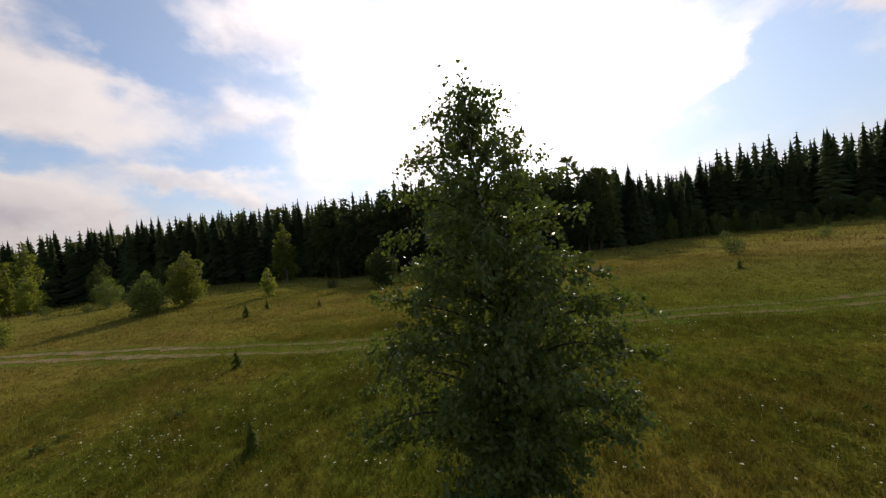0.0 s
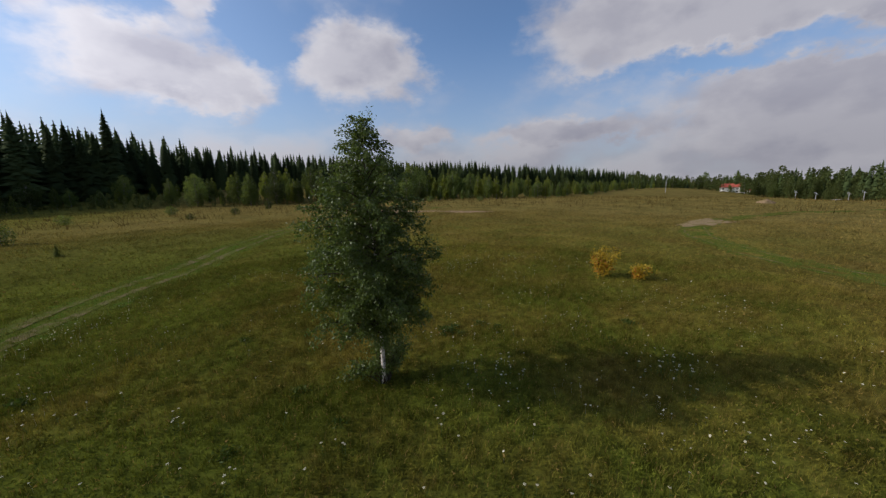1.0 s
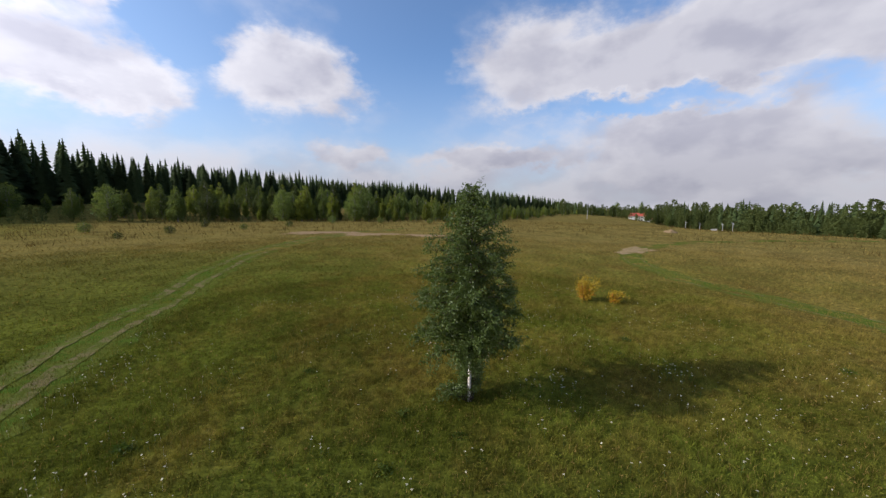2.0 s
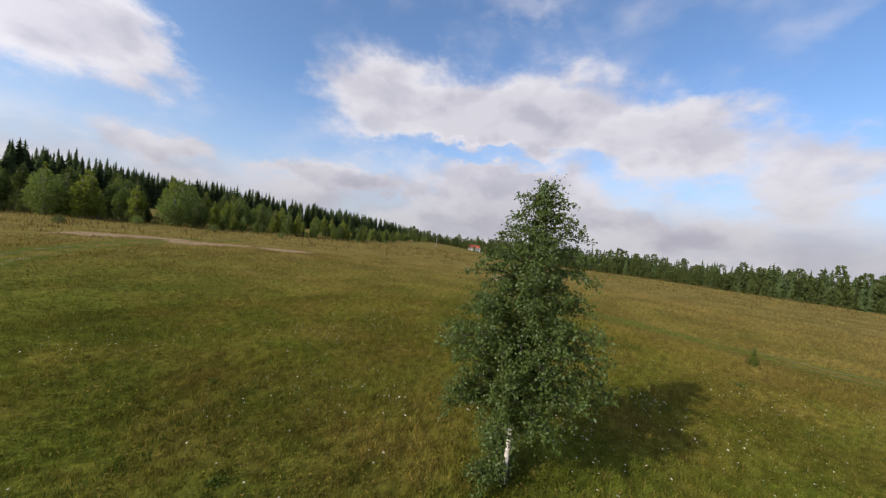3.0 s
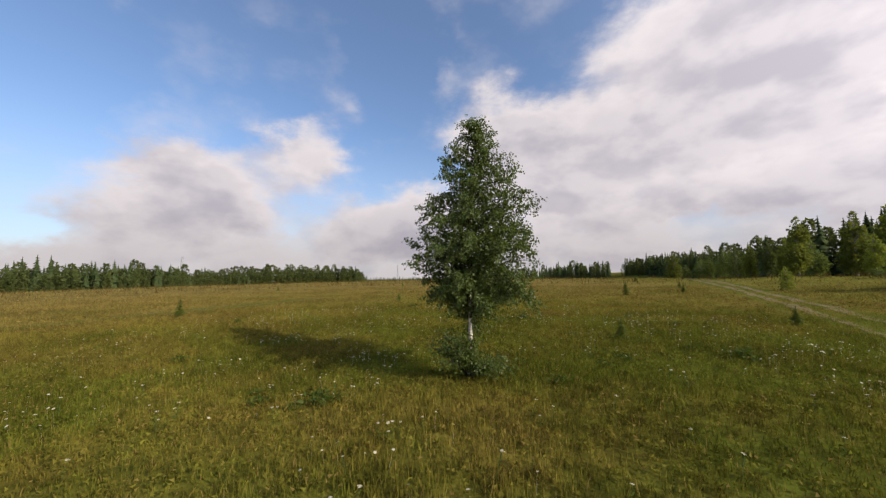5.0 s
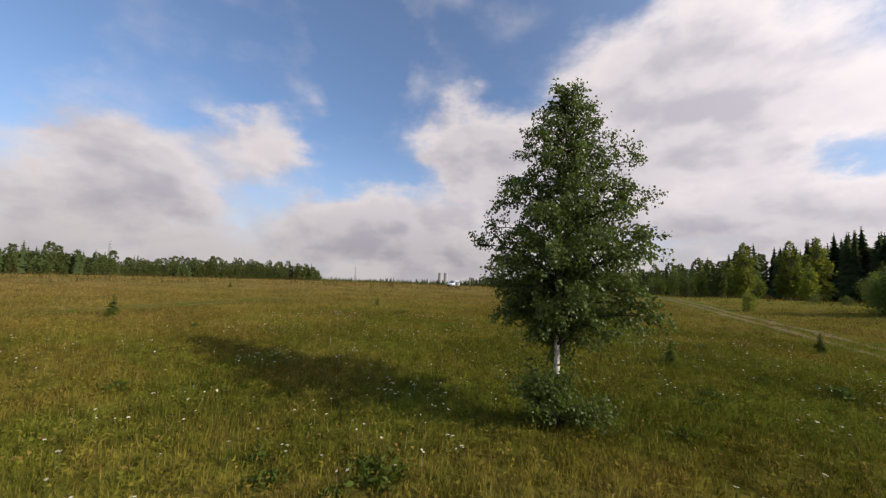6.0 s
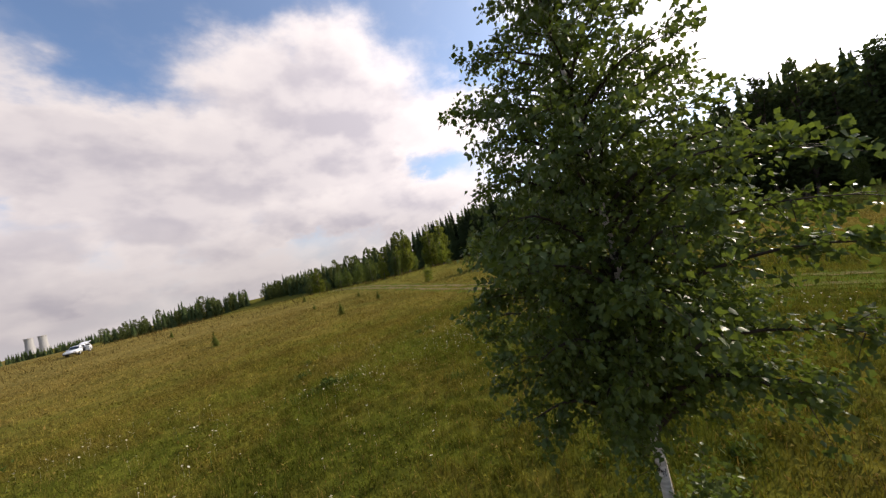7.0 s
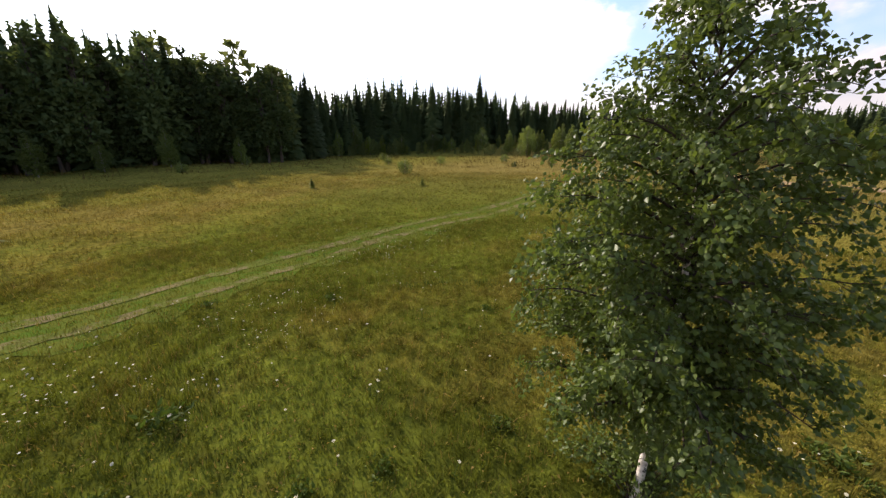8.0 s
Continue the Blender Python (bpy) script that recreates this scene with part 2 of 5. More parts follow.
def leafy(name, color, other, back, thin=0.35, rough=0.45, spec=0.4, by_place=0.0):
    """Leaves: each island its own shade, with light through them."""
    m, n, out = material(name)
    geo = n.add("ShaderNodeNewGeometry")
    rand = geo.outputs["Random Per Island"]
    tint = n.mix(n.span(rand, 0.0, 1.0, soft=False), color, other)
    clump = n.math("ADD", n.math("MULTIPLY", n.noise(geo.outputs["Position"], 0.9, 3), 0.5), n.math("MULTIPLY", n.noise(geo.outputs["Position"], 0.13, 2), 0.5))
    tint = n.mix(n.span(clump, 0.3, 0.7, 0.0, 0.6), tint, tuple(c * 0.72 for c in other))
    whole = n.span(n.add("ShaderNodeObjectInfo").outputs["Random"], 0.0, 1.0, 1.0 - by_place, 1.0 + by_place, soft=False)
    tint = n.mix(1.0, tint, whole, "MULTIPLY")
    b = surface(n, out, tint, rough, spec)
    t = n.add("ShaderNodeBsdfTranslucent")
    n.put(t.inputs[0], n.mix(1.0, n.mix(rand, back, tuple(c * 0.7 for c in back)), whole, "MULTIPLY"))
    s = n.add("ShaderNodeMixShader")
    s.inputs[0].default_value = thin
    n.put(s.inputs[1], b.outputs[0])
    n.put(s.inputs[2], t.outputs[0])
    n.put(out.inputs[0], s.outputs[0])
    return m


def ground_material():
    m, n, out = material("meadow_soil")
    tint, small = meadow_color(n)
    at = n.add("ShaderNodeNewGeometry").outputs["Position"]
    fine = n.noise(at, 14.0, 5, 0.7)
    tint = n.mix(n.span(fine, 0.35, 0.65, 0.42, 0.0), tint, (0.050, 0.055, 0.014))
    surface(n, out, tint, 0.95, 0.0, n.math("ADD", n.math("MULTIPLY", fine, 0.4), small), 0.9)
    return m


def grass_material():
    m, n, out = material("meadow_grass")
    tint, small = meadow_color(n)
    rand = n.add("ShaderNodeNewGeometry").outputs["Random Per Island"]
    tint = n.mix(1.0, tint, n.span(rand, 0.0, 1.0, 0.72, 1.32, soft=False), "MULTIPLY")
    tint = n.mix(n.span(rand, 0.84, 1.0), tint, (0.245, 0.165, 0.048))
    b = surface(n, out, tint, 0.8, 0.02)
    t = n.add("ShaderNodeBsdfTranslucent")
    # blades arch over, so a tuft catches light much as a soft mound does
    arch = n.vec("NORMALIZE", n.vec("ADD", n.vec("MULTIPLY", n.add("ShaderNodeNewGeometry").outputs["Normal"], (0.75, 0.75, 0.75)), (0.0, 0.0, 0.5)))
    n.put(b.inputs["Normal"], arch)
    n.put(t.inputs[0], n.mix(1.0, tint, (1.25, 1.2, 0.7), "MULTIPLY"))
    s = n.add("ShaderNodeMixShader")
    s.inputs[0].default_value = 0.27
    n.put(s.inputs[1], b.outputs[0])
    n.put(s.inputs[2], t.outputs[0])
    n.put(out.inputs[0], s.outputs[0])
    return m


def bark_material():
    m, n, out = material("birch_bark")
    place = n.add("ShaderNodeTexCoord").outputs["Object"]
    bands = n.noise(n.vec("MULTIPLY", place, (5.0, 5.0, 26.0)), 1.0, 4, 0.6)
    patch = n.noise(n.vec("MULTIPLY", place, (9.0, 9.0, 5.0)), 1.0, 5, 0.65)
    tint = n.mix(n.span(bands, 0.36, 0.62), (0.74, 0.67, 0.59), (0.52, 0.45, 0.38))
    tint = n.mix(n.span(patch, 0.53, 0.61), tint, (0.045, 0.038, 0.032))
    surface(n, out, tint, 0.75, 0.25, n.math("ADD", bands, patch), 0.5)
    return m


def wood_material(name, color):
    m, n, out = material(name)
    place = n.add("ShaderNodeTexCoord").outputs["Object"]
    rib = n.noise(n.vec("MULTIPLY", place, (8.0, 8.0, 1.6)), 1.0, 5, 0.65)
    tint = n.mix(n.span(rib, 0.3, 0.7), tuple(c * 0.6 for c in color), tuple(c * 1.3 for c in color))
    surface(n, out, tint, 0.85, 0.2, rib, 0.7)
    return m


def soil_material(name, color, other, green=0.38, north=None):
    m, n, out = material(name)
    at = n.add("ShaderNodeNewGeometry").outputs["Position"]
    patch, grit = n.noise(at, 1.3, 5, 0.65), n.noise(at, 22.0, 5, 0.7)
    tint = n.mix(n.span(patch, green, green + 0.18), color, other)
    if north:
        # worn barer towards the north
        aside = n.add("ShaderNodeSeparateXYZ")
        n.put(aside.inputs[0], at)
        tint = n.mix(n.span(aside.outputs[1], 0.0, 16.0), tint, n.mix(n.span(patch, 0.48, 0.66), north, other))
    tint = n.mix(1.0, tint, n.span(grit, 0.25, 0.75, 0.65, 1.3), "MULTIPLY")
    surface(n, out, tint, 0.95, 0.0, n.math("ADD", grit, patch), 0.8)
    return m


SOIL, GRASS = ground_material(), grass_material()
BARK, TWIG = bark_material(), wood_material("twig_bark", (0.055, 0.040, 0.030))
TRUNK = wood_material("spruce_bark", (0.085, 0.065, 0.050))
PALE_TRUNK = wood_material("grey_bark", (0.22, 0.20, 0.17))
BIRCH_LEAF = leafy("birch_leaf", (0.064, 0.098, 0.022), (0.108, 0.142, 0.032), (0.170, 0.230, 0.030), 0.32, 0.44, 0.28)
SPRUCE = leafy("spruce_needles", (0.050, 0.072, 0.026), (0.074, 0.098, 0.034), (0.085, 0.115, 0.024), 0.30, 0.8, 0.08, 0.35)
YOUNG_SPRUCE = leafy("young_spruce_needles", (0.090, 0.120, 0.022), (0.125, 0.145, 0.030), (0.20, 0.24, 0.03), 0.5, 0.7, 0.05)
BROADLEAF = leafy("broadleaf_foliage", (0.070, 0.104, 0.026), (0.112, 0.140, 0.034), (0.180, 0.220, 0.034), 0.36, 0.6, 0.15, 0.55)
YELLOW_LEAF = leafy("yellowing_foliage", (0.145, 0.182, 0.030), (0.185, 0.200, 0.036), (0.30, 0.34, 0.04), 0.44, 0.6, 0.15, 0.25)
FAR_LEAF = leafy("far_foliage", (0.078, 0.104, 0.030), (0.122, 0.142, 0.042), (0.17, 0.19, 0.045), 0.36, 0.7, 0.1)
AUTUMN = leafy("autumn_leaf", (0.55, 0.26, 0.015), (0.52, 0.13, 0.02), (0.55, 0.26, 0.02), 0.35, 0.5, 0.3)
GOLD = leafy("golden_leaf", (0.56, 0.38, 0.02), (0.44, 0.30, 0.02), (0.50, 0.34, 0.02), 0.35, 0.5, 0.3)
WEED = leafy("weed_leaf", (0.060, 0.090, 0.010), (0.085, 0.112, 0.012), (0.09, 0.14, 0.015), 0.28, 0.6, 0.2)
STRAW = leafy("dry_stalks", (0.17, 0.125, 0.035), (0.11, 0.075, 0.025), (0.14, 0.10, 0.03), 0.3, 0.9, 0.0)
PETAL = leafy("white_petal", (0.76, 0.69, 0.49), (0.60, 0.53, 0.34), (0.66, 0.60, 0.40), 0.25, 0.6, 0.2)
STEM = plain("stem_green", (0.06, 0.10, 0.02), 0.6)
RUT = soil_material("rut_soil", (0.185, 0.145, 0.066), (0.105, 0.122, 0.024), 0.39, (0.215, 0.165, 0.086))
VERGE = soil_material("trodden_grass", (0.075, 0.118, 0.016), (0.110, 0.122, 0.022))
DRY = soil_material("mown_straw", (0.31, 0.22, 0.12), (0.22, 0.17, 0.06), 0.46)
SAND = soil_material("bare_sand", (0.34, 0.22, 0.14), (0.24, 0.17, 0.08))


# ---- building helpers ----
rng = np.random.RandomState(7)


def ease(a, b, v):
    k = np.clip((v - a) / (b - a), 0.0, 1.0)
    return k * k * (3 - 2 * k)


def lie(x, y):
    """Height of the ground: level round the birch, falling away past a brow to the west and north, rising under the southern wood."""
    x, y = np.asarray(x, float), np.asarray(y, float)
    far = np.hypot(x, y)
    z = 0.25 * ease(6, 14, -x) * ease(40, 10, np.abs(y)) + 1.0 * ease(28, 50, x) * ease(0, 18, y) * ease(75, 45, y)
    z = z - 6.5 * ease(92, 210, far) * ease(130, 60, x) * ease(-110, -40, y) - 14.0 * ease(220, 950, y)
    z = z + 0.6 * ease(18, 34, -y) + 8.0 * ease(105, 190, -y) * ease(-140, 20, x) + 4.0 * ease(80, 130, x) * ease(120, 40, y)
    z = z - 70.0 * ease(600, 3000, far)
    bumps = np.sin(0.9 * x + 0.7 * np.sin(0.6 * y)) * np.sin(0.8 * y + 0.5) * 0.035 + np.sin(0.23 * x - 0.31 * y) * 0.05
    return z + bumps * ease(1500, 60, far)


def solid(name, verts, faces, mat, smooth=False):
    """A mesh from an array of corners and an array of triangles or quads."""
    me = bpy.data.meshes.new(name)
    verts, faces = np.asarray(verts, np.float32).reshape(-1, 3), np.asarray(faces, np.int32)
    count, k = faces.shape
    me.vertices.add(len(verts))
    me.vertices.foreach_set("co", verts.ravel())
    me.loops.add(count * k)
    me.loops.foreach_set("vertex_index", faces.ravel())
    me.polygons.add(count)
    me.polygons.foreach_set("loop_start", np.arange(0, count * k, k, dtype=np.int32))
    if smooth:
        me.polygons.foreach_set("use_smooth", np.ones(count, bool))
    me.update(calc_edges=True)
    me.materials.append(mat)
    return me


def from_bm(name, bm, mat, smooth=False):
    me = bpy.data.meshes.new(name)
    bmesh.ops.recalc_face_normals(bm, faces=bm.faces[:])
    bm.to_mesh(me)
    bm.free()
    me.materials.append(mat)
    if smooth:
        for p in me.polygons:
            p.use_smooth = True
    return me


def part(name, me, parent, label="", at=None):
    """Links a mesh as one object under a thing or a part."""
    ob = new(name, me)
    ob.parent = parent
    if at is not None:
        ob.matrix_basis = at
    return tagged(ob, label)


def thing(name, at, label, category, group="", kind=""):
    ob = new(name)
    ob.matrix_basis = at
    ob.empty_display_size = 0.2
    return tagged(ob, label, category, group, kind)


def box(bm, sx, sy, sz, m):
    return bmesh.ops.create_cube(bm, size=1.0, matrix=m @ Matrix.Diagonal((sx, sy, sz, 1)))["verts"]


def tube(points, radii, sides=6):
    """Corners and quads of a tapered tube along points."""
    points, radii = np.asarray(points, float), np.asarray(radii, float)
    ahead = np.gradient(points, axis=0)
    ahead /= np.linalg.norm(ahead, axis=1, keepdims=True) + 1e-9
    ref = np.where(np.abs(ahead[:, 2:]) > 0.9, [[1.0, 0, 0]], [[0, 0, 1.0]])
    side = np.cross(ahead, ref)
    side /= np.linalg.norm(side, axis=1, keepdims=True) + 1e-9
    up = np.cross(side, ahead)
    a = np.arange(sides) * 2 * np.pi / sides
    ring = np.cos(a)[None, :, None] * side[:, None] + np.sin(a)[None, :, None] * up[:, None]
    verts = points[:, None] + ring * radii[:, None, None]
    i, j = np.meshgrid(np.arange(len(points) - 1), np.arange(sides), indexing="ij")
    k = (j + 1) % sides
    quads = np.stack([i * sides + j, i * sides + k, (i + 1) * sides + k, (i + 1) * sides + j], -1).reshape(-1, 4)
    return verts.reshape(-1, 3), quads


def joined(pieces):
    """Several (corners, faces) as one."""
    verts, faces, base = [], [], 0
    for v, f in pieces:
        verts.append(v)
        faces.append(f + base)
        base += len(v)
    return np.concatenate(verts), np.concatenate(faces)


def unit(v):
    return v / (np.linalg.norm(v, axis=-1, keepdims=True) + 1e-9)


def leaves(at, along, size, wide=0.62, flop=0.9, folded=True):
    """Pointed leaves, near ones slightly folded: corners and triangles, one island each."""
    count = len(at)
    along = unit(along + flop * rng.normal(0, 0.5, (count, 3)))
    side = unit(np.cross(along, rng.normal(0, 1, (count, 3))))
    up = np.cross(side, along)
    size = np.broadcast_to(size, (count,))[:, None]
    half = size * wide * 0.5
    if not folded:
        v = np.stack([at + side * half, at + along * size, at - side * half + along * size * 0.2], 1)
        return v.reshape(-1, 3), np.arange(count * 3).reshape(-1, 3)
    v = np.stack([at, at + along * size * 0.35 + side * half + up * half * 0.35, at + along * size,
                  at + along * size * 0.35 - side * half + up * half * 0.35], 1)
    base = np.arange(count)[:, None] * 4
    f = np.concatenate([base + [0, 1, 2], base + [0, 2, 3]], 0)
    return v.reshape(-1, 3), f


# ---- ground ----
def ground():
    ring = np.concatenate([[0.0], 0.5 * 1.072 ** np.arange(132)])
    segs = 192
    a = np.arange(segs) * 2 * np.pi / segs
    x, y = ring[:, None] * np.cos(a), ring[:, None] * np.sin(a)
    i, j = np.meshgrid(np.arange(len(ring) - 1), np.arange(segs), indexing="ij")
    k = (j + 1) % segs
    quads = np.stack([i * segs + j, (i + 1) * segs + j, (i + 1) * segs + k, i * segs + k], -1).reshape(-1, 4)
    tagged(new("ground", solid("ground", np.stack([x, y, lie(x, y)], -1), quads, SOIL, True)),
           "wide uneven late-summer meadow, olive and rusty brown", "meadow", kind="structure")


EAST_TRACK = np.array([(52, 84), (38, 52), (31.0, 35), (25.2, 22.5), (20.8, 14.4), (17.6, 8.6), (15.4, 4.2), (14.2, 1.0), (13.5, -2), (12.7, -5.4), (11.6, -9.8),
                       (10, -14.5), (8.0, -19), (4.2, -28), (-4, -41), (-18, -53), (-36, -60)], float)
WEST_TRACK = np.array([(-15, 26), (-19.2, 14.3), (-21.4, 8.4), (-23.6, 3.0), (-26.4, -2.6), (-33, -9), (-43, -12.5), (-58, -12), (-74, -6), (-95, 8)], float)


def curve(points, step=0.5):
    """An even, rounded line through points."""
    p = np.concatenate([[2 * points[0] - points[1]], points, [2 * points[-1] - points[-2]]])
    out = []
    for a, b, c, d in zip(p, p[1:], p[2:], p[3:]):
        k = np.linspace(0, 1, max(2, int(np.linalg.norm(c - b) / step)), endpoint=False)[:, None]
        out.append(0.5 * (2 * b + (c - a) * k + (2 * a - 5 * b + 4 * c - d) * k**2 + (3 * b - a - 3 * c + d) * k**3))
    return np.concatenate(out + [points[-1:]])


EAST, WEST = curve(EAST_TRACK), curve(WEST_TRACK)


def off_line(x, y, line):
    """Distance from a line of close points."""
    best = np.full(x.shape, 1e9)
    for px, py in line[::2]:
        best = np.minimum(best, (x - px) ** 2 + (y - py) ** 2)
    return np.sqrt(best)


BARE = ((-14, -58, 6.5, 3.0, -20), (-21, -50.5, 5.5, 2.6, -40), (-28, -42.5, 4.0, 2.0, -42), (-42, -12.5, 5, 1.7, 8))


def grown(x, y):
    """True where the ground carries grass: outside the bare patches."""
    keep = np.ones(x.shape, bool)
    for px, py, rx, ry, turn in BARE:
        c, s = math.cos(radians(turn)), math.sin(radians(turn))
        u, v = c * (x - px) + s * (y - py), c * (y - py) - s * (x - px)
        keep &= (u / rx) ** 2 + (v / ry) ** 2 > 0.9
    return keep


def ribbon(name, line, aside, width, lift, mat, rag=0.25, across=5):
    """A strip of ground along a line, with a ragged edge, pressed slightly into a hollow."""
    run = np.gradient(line, axis=0)
    run /= np.linalg.norm(run, axis=1, keepdims=True)
    left = np.stack([-run[:, 1], run[:, 0]], -1)
    n = len(line)
    wob = np.convolve(rng.normal(0, 1, n + 8), np.ones(9) / 9, "valid")[:n] * 3 * rag
    edge = np.reshape(width, (-1, 1)) * (1 + 0.5 * rag * rng.normal(0, 1, (n, 2)) * 0.6)
    k = np.linspace(-0.5, 0.5, across)
    wide = np.where(k[None] < 0, edge[:, :1], edge[:, 1:])
    p = line[:, None] + left[:, None] * (aside + 0.12 * wob[:, None, None] + (k[None] * wide)[..., None])
    z = lie(p[..., 0], p[..., 1]) + lift - 0.012 * (1 - (2 * k[None]) ** 2)
    v = np.concatenate([p, z[..., None]], -1)
    i, j = np.meshgrid(np.arange(n - 1), np.arange(across - 1), indexing="ij")
    q = np.stack([i * across + j, (i + 1) * across + j, (i + 1) * across + j + 1, i * across + j + 1], -1).reshape(-1, 4)
    return solid(name, v, q, mat, True)


def track(line, label, gauge, rut, verge):
    root = thing("track", Matrix(), label, "farm track", kind="structure")
    part("verge", ribbon("verge", line, 0.0, verge, 0.016, VERGE, 0.5, 9), root, "short trodden grass along the wheel ruts")
    # worn widest where the track comes in from the north, half grown over to the south
    worn = rut * (1.15 + 0.05 * ease(-16, -2, line[:, 1]) + 0.35 * ease(6, 22, line[:, 1]))
    worn *= 1 + 0.35 * np.sin(np.arange(len(line)) * 0.37) * np.sin(np.arange(len(line)) * 0.113 + 1)
    for s in (-1, 1):
        part("rut", ribbon("rut", line, s * gauge / 2, worn, 0.028, RUT, 0.7), root, "pale bare wheel rut")


def patch(name, x, y, rx, ry, turn, mat, label, lift=0.06):
    """A ragged patch of bare ground."""
    a = np.arange(40) * 2 * np.pi / 40
    rad = 1 + 0.24 * np.sin(3 * a + x) + 0.16 * np.sin(7 * a + y) + rng.normal(0, 0.07, 40)
    rows = []
    for f in (0.0, 0.4, 0.75, 1.0):
        px, py = rx * f * rad * np.cos(a), ry * f * rad * np.sin(a)
        c, s = math.cos(radians(turn)), math.sin(radians(turn))
        gx, gy = x + c * px - s * py, y + s * px + c * py
        rows.append(np.stack([gx, gy, lie(gx, gy) + lift * (1 - f**4) + 0.03], -1))
    v = np.stack(rows)
    i, j = np.meshgrid(np.arange(3), np.arange(40), indexing="ij")
    k = (j + 1) % 40
    q = np.stack([i * 40 + j, (i + 1) * 40 + j, (i + 1) * 40 + k, i * 40 + k], -1).reshape(-1, 4)
    tagged(new(name, solid(name, v, q, mat, True)), label, "bare ground", kind="structure")


ground()
track(EAST, "rutted farm track of pale bare wheel lines in short grass", 1.5, 0.46, 3.3)
track(WEST, "faint grassy farm track crossing the open meadow", 1.5, 0.13, 2.4)
patch("sand_patch", -14, -58, 6.5, 3.0, -20, SAND, "bare reddish sand beside the farm track")
patch("sand_patch", -21, -50.5, 5.5, 2.6, -40, SAND, "bare reddish sand beside the farm track")
patch("sand_patch", -28, -42.5, 4.0, 2.0, -42, SAND, "bare reddish sand beside the farm track")
patch("dry_patch", -42, -12.5, 5, 1.7, 8, DRY, "pale mown patch at the bend of the track")


# ---- the birch ----
CROWN_Z = (0.9, 1.2, 1.5, 2.1, 2.5, 3.1, 3.7, 4.4, 5.0, 5.6, 6.2, 6.6, 7.0, 7.2)
CROWN_R = (0.04, 0.30, 0.80, 1.42, 1.58, 1.62, 1.56, 1.40, 1.18, 0.94, 0.66, 0.40, 0.15, 0.02)


def heart(z):
    """The middle of the birch's crown at a height: it leans to the north-east."""
    return np.stack([-0.04 + 0.30 * ease(1.5, 4.6, z), 0.10 + 0.1 * ease(4.0, 7.0, z), z], -1)


def stem(z):
    """The trunk's line."""
    return np.stack([0.02 * np.sin(z * 1.3) + 0.22 * ease(1.5, 7.0, z), 0.03 * np.sin(z) + 0.24 * ease(2.0, 7.0, z), z], -1)


def lobes(a, z):
    low_west = 1 - 0.24 * ease(3.6, 2.0, z) * np.clip(-np.cos(a), 0, 1)
    return low_west + 0.08 * np.sin(2.0 * a + 1.7 * z) + 0.07 * np.sin(5 * a - 2.6 * z + 1.0) + 0.05 * np.sin(3.1 * z + a)


